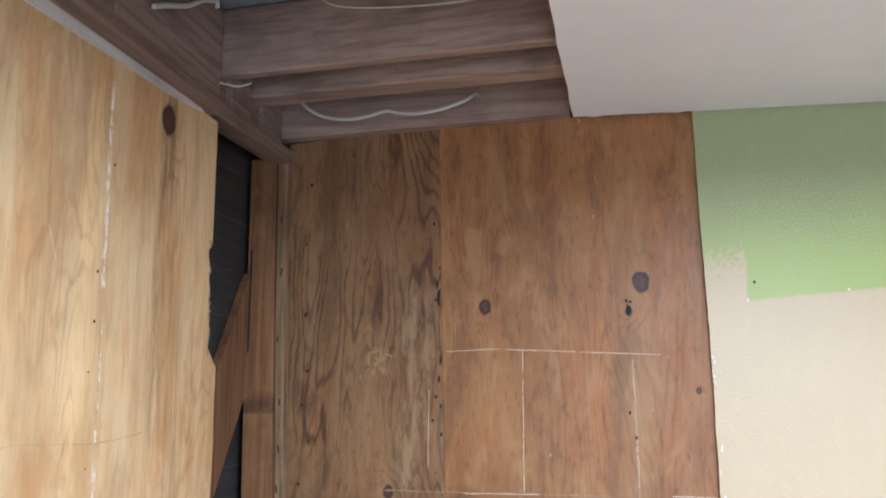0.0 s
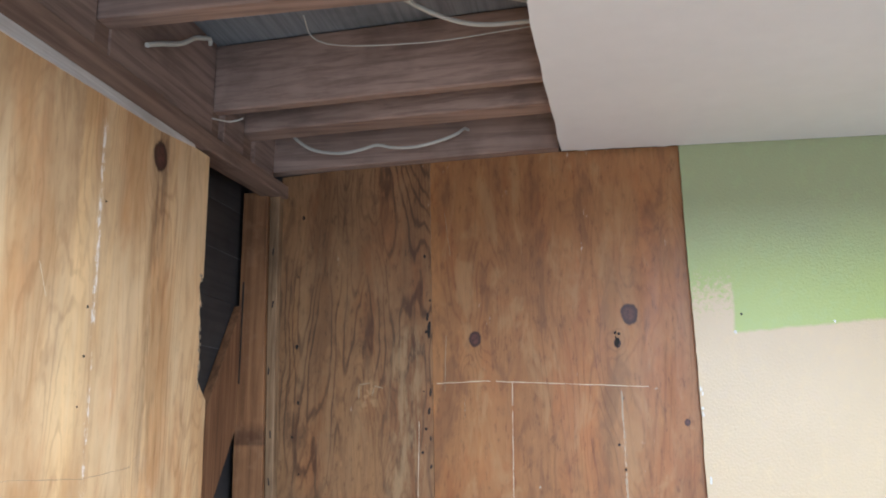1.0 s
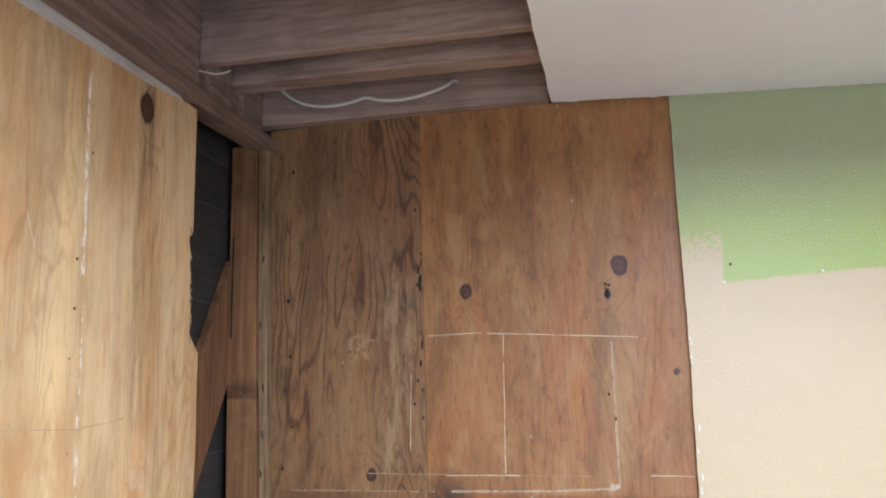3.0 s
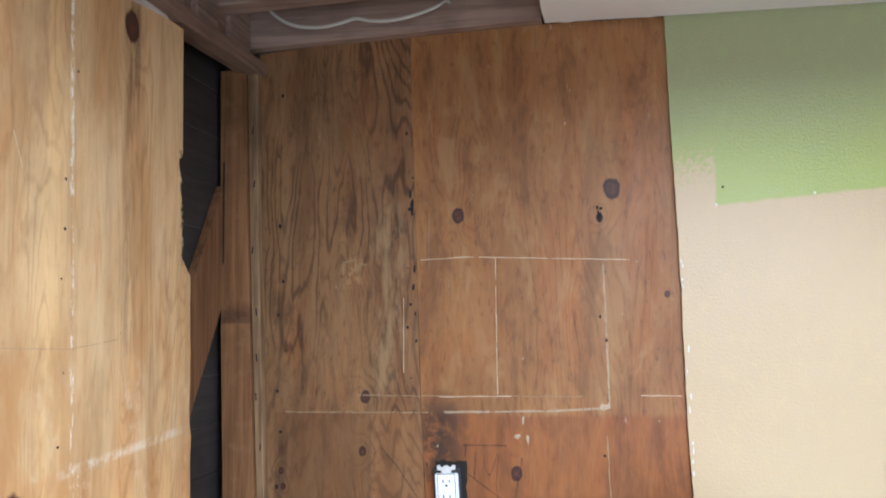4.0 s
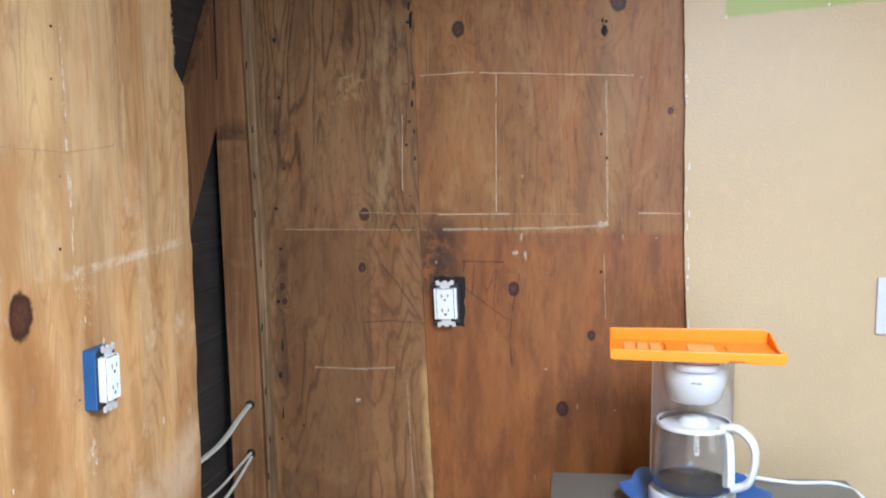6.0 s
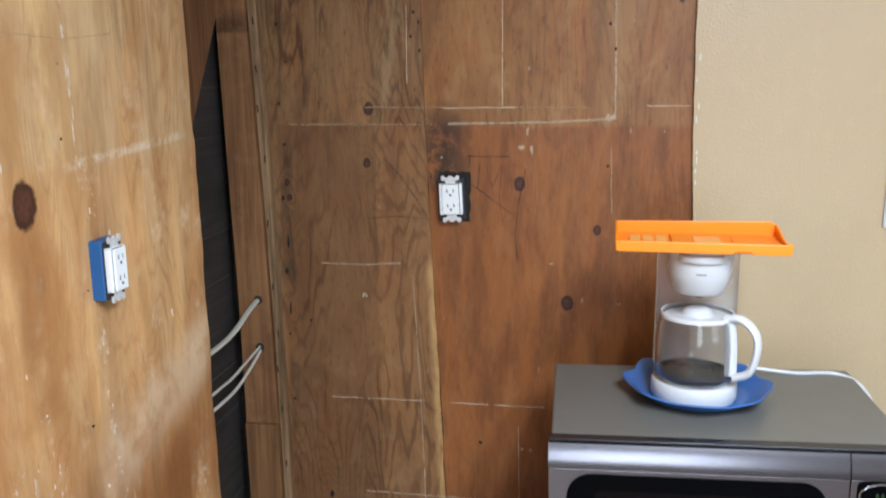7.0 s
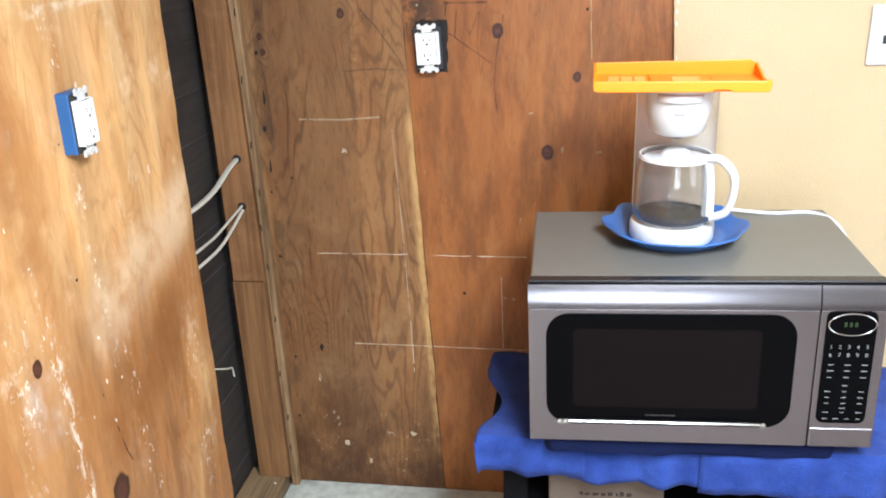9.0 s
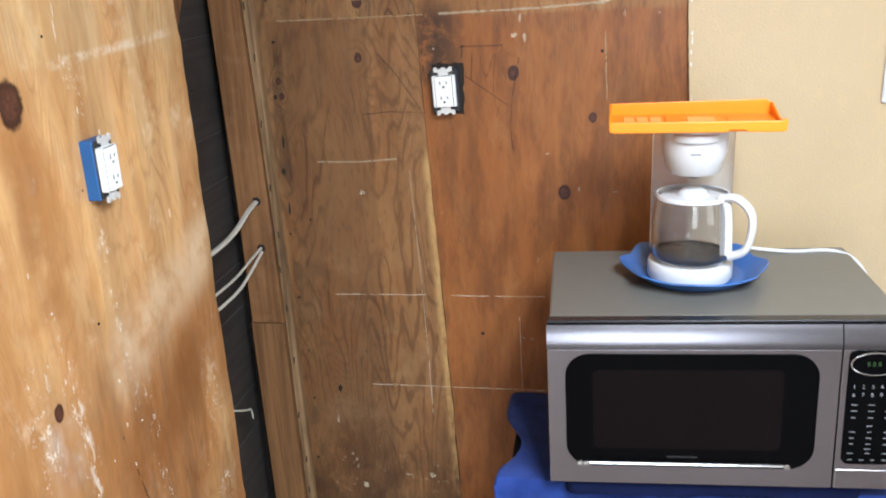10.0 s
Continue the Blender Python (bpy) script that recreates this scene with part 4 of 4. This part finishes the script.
def sheet_of_cloth(name, grid, thick, label):
    """Cloth from a function grid(s, t) on the unit square."""
    bm = bmesh.new()
    n, m_ = 40, 28
    vs = [[bm.verts.new(grid(i / n, j / m_)) for j in range(m_ + 1)] for i in range(n + 1)]
    for i in range(n):
        for j in range(m_):
            bm.faces.new((vs[i][j], vs[i + 1][j], vs[i + 1][j + 1], vs[i][j + 1]))
    ob = part(name, bm, "towel", None, smooth=True)
    mod = ob.modifiers.new("thickness", "SOLIDIFY")
    mod.thickness, mod.offset = thick, 1.0
    return tagged(ob, label, "towel", "blue towels")


def drape(x0, x1, y_back, drop, seed, lift, over_left=0.0):
    """A towel that lies on the cart's top and hangs over its front edge, and over its left end by over_left."""
    xe, ye = -0.104, 1.358
    flat = y_back - ye

    def grid(s, t):
        bite = 0.0 if not over_left else 0.055 * math.exp(-((t * (flat + drop) - 0.20) / 0.09) ** 2)
        x = x0 - over_left + bite + (x1 - x0 + over_left - bite) * s
        run = t * (flat + drop + 0.02)
        k = max(0.0, run - flat)
        wob = noise.noise((x * 9, seed, k * 8))
        hang = max(0.0, k - 0.012) * (1 + 0.10 * noise.noise((x * 7, seed + 5, 0)) + 0.02 * math.sin(x * 41 + seed))
        y = ye + flat - min(run, flat) - min(k, 0.012) - 0.10 * hang + 0.011 * noise.noise((x * 26, seed, 1)) * min(1.0, hang * 25) + 0.003 * math.sin(x * 52 + 3 * wob) * min(1.0, hang * 20)
        z = TABLE + 0.003 + lift - hang + 0.004 * noise.noise((x * 14, y * 14, seed))
        if x < xe:
            out = xe - x
            z = min(z, TABLE + 0.003 + lift - max(0.0, out - 0.01) * (1.0 + 0.15 * math.sin(t * 9)))
            x = xe - min(out, 0.01) - 0.012 * math.sin(t * 8 + 1) * min(1, out * 30)
        return (x, y - lift, z)
    return grid


sheet_of_cloth("towel", drape(-0.104, 0.075, 1.67, 0.060, 2.0, 0.004, 0.035), 0.004, "rumpled blue terry towel bunched over the cart's corner")
sheet_of_cloth("towel", drape(0.045, 0.285, 1.55, 0.066, 5.0, 0.0), 0.004, "blue terry towel hanging over the cart's front edge")
sheet_of_cloth("towel", drape(0.275, 0.69, 1.67, 0.078, 8.0, 0.005), 0.004, "wide blue terry towel hanging over the cart's front edge")


tag_ = part("cloth_tag", box(-0.005, 0.005, -0.001, 0.0005, -0.022, 0.0, 0.0004), "white_plastic")
tag_.matrix_world = pose(0.578, 1.318, TABLE - 0.07, 0, 0, 4)
tagged(tag_, "small white sewn tag at the blue towel's hem", "tag")

# Folded pad whose dark drooping front also stands in for the microwave's shadow.
pad_bm = slab(round_rect(0.0, 0.495, 0.0, 0.352, 0.02, 5), "z", 0.0, 0.0235, 0.007)
bmesh.ops.subdivide_edges(pad_bm, edges=[e for e in pad_bm.edges if e.calc_length() > 0.05], cuts=14, use_grid_fill=True)
for v_ in pad_bm.verts:
    v_.co += Vector((0.0, 0.006 * noise.noise((v_.co.x * 14, 3, v_.co.z * 40)), 0.0 if v_.co.z > 0.02 else 0.003 * noise.noise((v_.co.x * 18, 8, 0))))
    if v_.co.y < 0.022 and v_.co.z < 0.012:
        v_.co.z -= 0.010 + 0.004 * noise.noise((v_.co.x * 9, 2, 0))
pad = part("shaded_towel_pad", pad_bm, "navy", None, smooth=True)
pad.matrix_world = pose(0.004, 1.310, TABLE + 0.0112, 0, 0, 3)
tagged(pad, "folded navy blue towel, darkened for the shadow under the microwave", "towel")


def tub():
    bm = slab(round_rect(-0.107, 0.107, 0.0, 0.125, 0.024), "y", 0.0, 0.22, 0.006)
    t_ = thing("tub", "tan plastic tub with marker writing, on the cart's shelf", "tub", pose(0.117, 1.378, 0.3205, 0, 0, 2))
    part("body", bm, "tub", t_, smooth=True)
    part("rim", slab(round_rect(-0.109, 0.109, -0.003, 0.222, 0.024), "z", 0.121, 0.1265, 0.002), "black_frame", t_, "black rim")
    rnd = random.Random(9)
    x = -0.05
    while x < 0.05:
        w = rnd.uniform(0.004, 0.012)
        part("writing", box(x, x + w, -0.0007, -0.0002, 0.040, 0.040 + rnd.uniform(0.005, 0.011)), "pencil", t_)
        x += w + rnd.uniform(0.002, 0.006)
    return t_


tub()

lino = part("floor_covering", slab([(LEFT + 0.004, BACK - 0.002), (-0.10, BACK - 0.002), *jagged(-0.10, 1.84, -0.14, 1.2, 20, 0.006, 21), (-0.15, -1.5), (LEFT + 0.004, -1.5)], "z", -0.004, 0.004, 0.001), "lino")
tagged(lino, "worn pale grey linoleum on the floor", "floor covering", kind="structure")


# ---------------------------------------------------------------- outlets
def outlet(place, box_mat, label, side):
    """A decorator duplex outlet standing out of its box; local x across, z up, -y towards the room."""
    o = thing("outlet", label, "outlet", place, "uncovered outlets")
    b = bmesh.new()
    box(-0.027, 0.027, -0.016, 0.03, -0.047, 0.047, 0.002, 1, b)
    part("box", b, box_mat, o, "blue plastic outlet box" if box_mat == "blue_plastic" else "dark outlet box")
    part("box_mouth", slab(round_rect(-0.0255, 0.0255, -0.0455, 0.0455, 0.003), "y", -0.0172, -0.0155), "slot", o, "dark open mouth of the box")
    d = part("device", slab(round_rect(-0.0225, 0.0225, -0.035, 0.035, 0.003), "y", -0.026, -0.014, 0.0015), "outlet_white", o)
    part("face_gap", slab(round_rect(-0.0175, 0.0175, -0.0345, 0.0345, 0.003), "y", -0.0262, -0.0255), "slot", d)
    part("face", slab(round_rect(-0.0165, 0.0165, -0.0335, 0.0335, 0.002), "y", -0.030, -0.0255, 0.001), "outlet_white", d)
    for s in (-1, 1):
        part("strap", slab([(a, s * b) for a, b in ((-0.010, 0.034), (0.010, 0.034), (0.0095, 0.041), (0.0175, 0.0425), (0.0185, 0.0515), (0.0125, 0.0535), (0.0105, 0.049), (0.005, 0.0485), (0.0035, 0.052), (-0.0035, 0.052), (-0.005, 0.0485), (-0.0105, 0.049), (-0.0125, 0.0535), (-0.0185, 0.0515), (-0.0175, 0.0425), (-0.0095, 0.041))], "y", -0.0225, -0.0195, 0.0004), "zinc", o, "zinc strap end")
        part("screw", lathe([(0, 0), (0.0035, 0.0005), (0.0035, 0.002)], 12), "zinc", o).matrix_local = pose(0, -0.0235, s * 0.042, -90, 0, 0)
        for x, hgt in ((-0.0062, 0.0075), (0.0062, 0.006)):
            part("slot", box(x - 0.001, x + 0.001, -0.0303, -0.0295, s * 0.0165 - hgt / 2 + 0.003, s * 0.0165 + hgt / 2 + 0.003), "slot", d)
        part("ground_hole", box(-0.0022, 0.0022, -0.0303, -0.0295, s * 0.0165 - 0.0085, s * 0.0165 - 0.0042), "slot", d)
    return o


outlet(pose(-0.2655, BACK - 0.006, 1.1285, 0, -2.5, 0) @ Matrix.Diagonal((1.1, 1, 0.96, 1)), "dark_plastic", "bare white duplex outlet without cover plate in the plywood", 1)
outlet(pose(LEFT + 0.004, 1.142, 1.125, 0, 0, 90) @ Matrix.Diagonal((0.94, 1, 0.94, 1)), "blue_plastic", "bare white outlet standing out of its blue box", 1)
hole_b = part("cutout", slab([(-0.263 + a, 1.127 + b) for a, b in jagged(-0.032, -0.052, 0.036, -0.052, 8, 0.002, 1) + jagged(0.036, -0.05, 0.036, 0.056, 8, 0.002, 2) + jagged(0.034, 0.057, -0.032, 0.056, 8, 0.003, 3)], "y", BACK - 0.0012, BACK - 0.0004), "hole", wall_back)


def cover_plate():
    p = thing("cover_plate", "white plastic wall plate with a jack", "wall plate", pose(0.645, BACK - 0.0125, 1.142))
    part("plate", slab(round_rect(-0.036, 0.036, -0.058, 0.058, 0.004), "y", -0.007, 0.0, 0.003), "white_plastic", p)
    part("jack", box(-0.01, 0.01, -0.009, -0.006, -0.016, 0.0), "slot", p)
    return p


cover_plate()

# ---------------------------------------------------------------- cables
def cable(points, r, label, parent=None, rb=None):
    ob = part("cable", tube(points, r, rb), "cable", parent, smooth=True)
    return tagged(ob, label, "cable", "loose cables")


cable([(-0.714, 1.83, 0.890), (-0.712, 1.76, 0.880), (-0.706, 1.66, 0.862), (-0.702, 1.557, 0.858), (-0.706, 1.42, 0.86)], 0.0065, "cream flat cable coming out of the stud", None, 0.0045)
cable([(-0.713, 1.83, 0.772), (-0.710, 1.75, 0.752), (-0.704, 1.65, 0.738), (-0.702, 1.55, 0.738), (-0.706, 1.42, 0.74)], 0.0035, "cream cable coming out of the stud")
cable([(-0.713, 1.83, 0.779), (-0.714, 1.75, 0.770), (-0.712, 1.65, 0.762), (-0.706, 1.55, 0.768), (-0.708, 1.42, 0.77)], 0.003, "cream cable coming out of the stud")
cable([(-0.788, 1.66, 0.43), (-0.755, 1.67, 0.427), (-0.75, 1.70, 0.412), (-0.75, 1.725, 0.40), (-0.75, 1.731, 0.374)], 0.002, "short cut cable end in the wall cavity")
cable([(-0.66, 1.755, 2.19), (-0.628, 1.76, 2.155), (-0.59, 1.76, 2.133), (-0.535, 1.76, 2.1235), (-0.485, 1.76, 2.129), (-0.447, 1.76, 2.138), (-0.415, 1.76, 2.131), (-0.37, 1.76, 2.1285), (-0.32, 1.762, 2.137), (-0.273, 1.765, 2.153), (-0.255, 1.79, 2.175), (-0.25, 1.83, 2.185)], 0.0036, "white cable sagging between the joists")
cable([(-0.30, 1.05, 2.20), (-0.26, 1.20, 2.19), (-0.17, 1.30, 2.185), (-0.05, 1.32, 2.19), (0.1, 1.32, 2.19)], 0.004, "white cable looped between the joists")
cable([(-0.22, 1.05, 2.20), (-0.16, 1.18, 2.20), (-0.08, 1.26, 2.20), (0.1, 1.34, 2.20)], 0.004, "white cable looped between the joists")
cable([(-0.47, 1.33, 2.24), (-0.46, 1.36, 2.21), (-0.40, 1.37, 2.195), (-0.25, 1.37, 2.19), (-0.12, 1.36, 2.195), (0.02, 1.34, 2.20)], 0.0012, "thin pale wire strung between the joists")
cable([(-0.700, 1.215, 2.150), (-0.699, 1.255, 2.170), (-0.698, 1.315, 2.197), (-0.698, 1.345, 2.215), (-0.698, 1.375, 2.236), (-0.699, 1.41, 2.252), (-0.699, 1.435, 2.262), (-0.70, 1.442, 2.252)], 0.0045, "short white cable end stapled to the blocking")
cable([(-0.70, 1.47, 2.112), (-0.69, 1.515, 2.121), (-0.675, 1.522, 2.124), (-0.66, 1.522, 2.128)], 0.0018, "cut white cable end beside the joist")

for cable_hole in ((-0.712, 0.889), (-0.713, 0.776)):
    part("drilled_hole", lathe([(0, 0), (0.010, 0.0), (0.0105, 0.0006), (0, 0.0006)], 18), "hole", wall_left).matrix_local = pose(cable_hole[0], 1.8112, cable_hole[1], -90, 0, 0)

# ---------------------------------------------------------------- marks on the plywood
YB = BACK - 0.0006
for pts, w, mat in (
    ([(-0.325, 1.617), (-0.22, 1.622), (0.126, 1.609)], 0.0035, "chalk"),
    ([(-0.160, 1.619), (-0.159, 1.327)], 0.0035, "chalk"),
    ([(-0.363, 1.535), (-0.364, 1.371)], 0.0028, "chalk"),
    ([(0.069, 1.60), (0.073, 1.46), (0.076, 1.31)], 0.009, "chalk_soft"),
    ([(-0.285, 1.320), (-0.13, 1.322)], 0.004, "chalk"),
    ([(-0.13, 1.322), (0.02, 1.322)], 0.003, "chalk_faint"),
    ([(-0.645, 1.284), (-0.31, 1.286)], 0.005, "chalk_faint"),
    ([(-0.275, 1.287), (-0.06, 1.291), (0.07, 1.298)], 0.010, "chalk_soft"),
    ([(0.02, 1.294), (0.076, 1.300), (0.074, 1.36)], 0.008, "chalk_soft"),
    ([(0.14, 1.325), (0.225, 1.325)], 0.003, "chalk"),
    ([(-0.57, 0.972), (-0.47, 0.971), (-0.385, 0.977)], 0.0065, "chalk_soft"),
    ([(-0.555, 0.650), (-0.335, 0.652)], 0.003, "white_mark"),
    ([(-0.275, 0.651), (-0.06, 0.652)], 0.003, "white_mark"),
    ([(-0.48, 0.415), (-0.06, 0.413)], 0.003, "white_mark"),
    ([(-0.118, 0.60), (-0.112, 0.30)], 0.0025, "white_mark"),
    ([(-0.358, 0.95), (-0.346, 0.72), (-0.338, 0.50)], 0.0045, "chalk_soft"),
    ([(-0.337, 0.48), (-0.334, 0.34)], 0.003, "white_mark"),
    ([(-0.305, 1.72), (-0.307, 1.60)], 0.003, "chalk_faint"),
    ([(-0.31, 2.0), (-0.296, 1.9)], 0.002, "chalk_faint"),
    ([(-0.262, 1.585), (-0.263, 1.545)], 0.003, "chalk_faint"),
    ([(-0.47, 1.323), (-0.33, 1.321)], 0.004, "chalk_faint"),
    ([(-0.33, 1.322), (-0.285, 1.322)], 0.004, "chalk_faint"),
    ([(-0.50, 1.585), (-0.50, 1.615), (-0.475, 1.618)], 0.006, "chalk_faint"),
    ([(-0.47, 1.59), (-0.465, 1.612), (-0.445, 1.608)], 0.005, "chalk_faint"),
    ([(0.07, 1.24), (0.075, 1.10)], 0.005, "chalk_faint"),
):
    mark("chalk_line", pts, 0.72 * w, mat, wall_back, "y", YB, seed=len(pts) + int(1000 * w) + int(100 * abs(pts[0][0])))
for pts, w in (
    ([(-0.235, 1.218), (-0.142, 1.218)], 0.006),
    ([(-0.228, 1.220), (-0.231, 1.193)], 0.006),
    ([(-0.207, 1.202), (-0.211, 1.147)], 0.004),
    ([(-0.190, 1.201), (-0.188, 1.171), (-0.178, 1.154)], 0.003),
    ([(-0.178, 1.154), (-0.161, 1.200)], 0.003),
    ([(-0.158, 1.200), (-0.164, 1.140), (-0.158, 1.068), (-0.153, 1.090)], 0.003),
    ([(-0.106, 1.205), (-0.124, 1.108), (-0.129, 1.046), (-0.124, 0.988)], 0.004),
    ([(-0.225, 1.157), (-0.176, 1.122), (-0.136, 1.093)], 0.005),
    ([(-0.413, 1.208), (-0.377, 1.167), (-0.324, 1.087)], 0.006),
    ([(-0.455, 1.078), (-0.389, 1.083), (-0.314, 1.079)], 0.005),
    ([(-0.316, 1.193), (-0.313, 1.168)], 0.006),
):
    mark("pencil_stroke", pts, 0.9 * w, "pencil", wall_back, "y", YB - 0.0002, seed=int(1000 * abs(pts[0][0])))

XL = LEFT + 0.0006
for pts, w, mat in (
    ([(0.965, 1.735), (0.985, 1.69)], 0.002, "chalk"),
    ):
    mark("chalk_line", pts, w, mat, wall_left, "x", XL, seed=int(1000 * w) + int(100 * pts[0][0]))
mark("pencil_stroke", [(0.7, 1.45), (0.95, 1.459), (1.1, 1.452), (1.22, 1.462), (1.25, 1.485)], 0.0013, "chalk_faint", wall_left, "x", XL + 0.0002, seed=3)

mark("crack", [(1.116, 0.63), (1.126, 0.59), (1.131, 0.57), (1.142, 0.548)], 0.0022, "crack", wall_left, "x", XL + 0.0003, seed=6)

# nail holes
nail_mesh = finish("nail_hole", lathe([(0, 0), (0.0032, 0.0), (0.0030, -0.0004), (0, -0.0004)], 10), "hole")
rnd = random.Random(12)


def nail(wall, u, z, depth, axis, s=1.0):
    ob = new("nail_hole", nail_mesh)
    ob.parent = wall
    m = pose(u, depth - 0.0005, z, 90, 0, 0) if axis == "y" else pose(depth + 0.0005, u, z, 0, 90, 0)
    ob.matrix_local = m @ Matrix.Diagonal((s, s * rnd.uniform(0.8, 1.6), 1, 1))


for z in (2.0, 1.86, 1.70, 1.575, 1.50, 1.42, 1.33, 1.24, 1.12, 0.95, 0.80, 0.64, 0.50, 0.37, 0.2):
    nail(wall_back, -0.643 + rnd.uniform(-0.012, 0.012), z, BACK, "y", rnd.uniform(0.6, 1.4))
for z in (1.90, 1.80, 1.73, 1.60, 1.52, 1.47, 1.36):
    nail(wall_back, -0.345 + rnd.uniform(-0.01, 0.004), z, BACK, "y", rnd.uniform(0.4, 1.1))
for z in (1.72, 1.585, 1.49, 1.44, 1.2):
    nail(wall_back, 0.07 + rnd.uniform(-0.01, 0.01), z, BACK, "y", rnd.uniform(0.8, 1.2))
for z in (1.85, 1.69, 1.62, 1.55, 1.42, 1.32, 1.1, 0.9, 0.7):
    nail(wall_left, 1.09 + rnd.uniform(-0.015, 0.015), z, LEFT, "x", rnd.uniform(0.35, 0.75))


# flecks of old plaster and paint
def fleck(wall, u, z, w, h, axis, depth, mat, seed):
    rnd_ = random.Random(seed)
    n = 9
    pts = []
    for i in range(n):
        a = 2 * math.pi * i / n
        k = rnd_.uniform(0.45, 1.0)
        pts.append((u + 0.5 * w * k * math.cos(a), z + 0.5 * h * k * math.sin(a)))
    d0, d1 = (depth - 0.0012, depth - 0.0002) if axis == "y" else (depth + 0.0002, depth + 0.0012)
    return part("fleck", slab(pts, axis, d0, d1), mat, wall)


seed_ = 0
for u, z, w, h in ((-0.105, 1.272, 0.008, 0.022), (-0.118, 1.238, 0.014, 0.016), (-0.096, 1.232, 0.010, 0.026), (0.072, 1.303, 0.022, 0.014), (0.062, 1.30, 0.012, 0.02),
                   (-0.104, 1.402, 0.006, 0.008), (0.018, 0.905, 0.008, 0.02), (0.095, 0.90, 0.016, 0.006), (-0.47, 0.90, 0.02, 0.014), (-0.29, 1.215, 0.006, 0.008),
                   (-0.09, 0.545, 0.012, 0.008), (-0.11, 0.547, 0.010, 0.008), (-0.52, 0.125, 0.022, 0.02), (-0.46, 0.075, 0.012, 0.018), (-0.345, 0.165, 0.02, 0.02),
                   (-0.05, 0.985, 0.014, 0.004), (0.14, 1.605, 0.008, 0.004)):
    seed_ += 1
    fleck(wall_back, u, z, w, h, "y", BACK, "chalk_soft", seed_)
for u, z, w, h in ((-0.343, 1.735, 0.012, 0.06), (-0.347, 1.762, 0.006, 0.03), (-0.339, 1.598, 0.006, 0.022), (-0.341, 1.558, 0.008, 0.02), (-0.338, 1.50, 0.005, 0.016), (-0.336, 1.44, 0.006, 0.014),
                   (0.0635, 1.702, 0.013, 0.034), (0.060, 1.722, 0.007, 0.010), (-0.646, 1.02, 0.007, 0.05), (-0.648, 0.86, 0.006, 0.04), (-0.60, 0.835, 0.008, 0.010), (-0.565, 0.40, 0.016, 0.024), (-0.205, 0.558, 0.012, 0.010), (-0.49, 0.50, 0.006, 0.008)):
    seed_ += 1
    fleck(wall_back, u, z, w, h, "y", BACK, "hole", seed_)
for i in range(20):
    seed_ += 1
    r_ = random.Random(seed_)
    z = r_.choice((r_.uniform(0.45, 0.95), r_.uniform(0.95, 1.3)))
    fleck(wall_left, r_.choice((0.99 + 0.08 * (0.9 - z), 1.14, r_.uniform(0.9, 1.45))) + r_.gauss(0, 0.018), z, r_.uniform(0.002, 0.007), r_.uniform(0.004, 0.018), "x", LEFT, "white_mark", seed_)
# chips of plaster lying on the sill plate
for i, (x, y, w, h) in enumerate(((-0.715, 1.70, 0.022, 0.012), (-0.735, 1.66, 0.016, 0.010), (-0.705, 1.62, 0.014, 0.020), (-0.73, 1.58, 0.012, 0.014), (-0.70, 1.78, 0.008, 0.008), (-0.72, 1.52, 0.02, 0.012))):
    rc = random.Random(i)
    chip = [(x + 0.5 * w * rc.uniform(0.5, 1) * math.cos(a), y + 0.5 * h * rc.uniform(0.5, 1) * math.sin(a)) for a in [math.pi * 2 * k / 8 for k in range(8)]]
    part("fleck", slab(chip, "z", 0.0362, 0.0385), "gypsum", wall_left)
# chipped gypsum along the cut edge of the drywall, and dots on the paint
for i in range(22):
    seed_ += 1
    r_ = random.Random(seed_)
    z = r_.uniform(0.85, 1.62)
    u = 0.2345 + (1.215 - z) * 0.027 + 0.006
    fleck(wall_back, u + r_.uniform(-0.002, 0.004), z, r_.uniform(0.002, 0.007), r_.uniform(0.006, 0.022), "y", BACK - 0.012, "gypsum", seed_)
fleck(wall_back, 0.497, 1.738, 0.008, 0.008, "y", BACK - 0.012, "gypsum", 3)
fleck(wall_back, 0.303, 1.719, 0.007, 0.009, "y", BACK - 0.012, "gypsum", 5)
nail(wall_back, 0.317, 1.756, BACK - 0.0125, "y", 0.8)
# nail slots down the corner strip
slot_mesh = finish("nail_slot", box(-0.0016, 0.0016, -0.0004, 0.0, -0.008, 0.008), "hole")
for i in range(16):
    ob = new("nail_slot", slot_mesh)
    ob.parent = wall_left
    z = 0.12 + i * 0.118 + 0.03 * math.sin(i * 5.1)
    ob.matrix_local = pose(float(np.interp(z, [r[0] for r in POST], [0.5 * (r[2] + r[3]) for r in POST])) + 0.004 * math.sin(i * 2.3), 1.8219, z, 0, 8 * math.sin(i), 0)
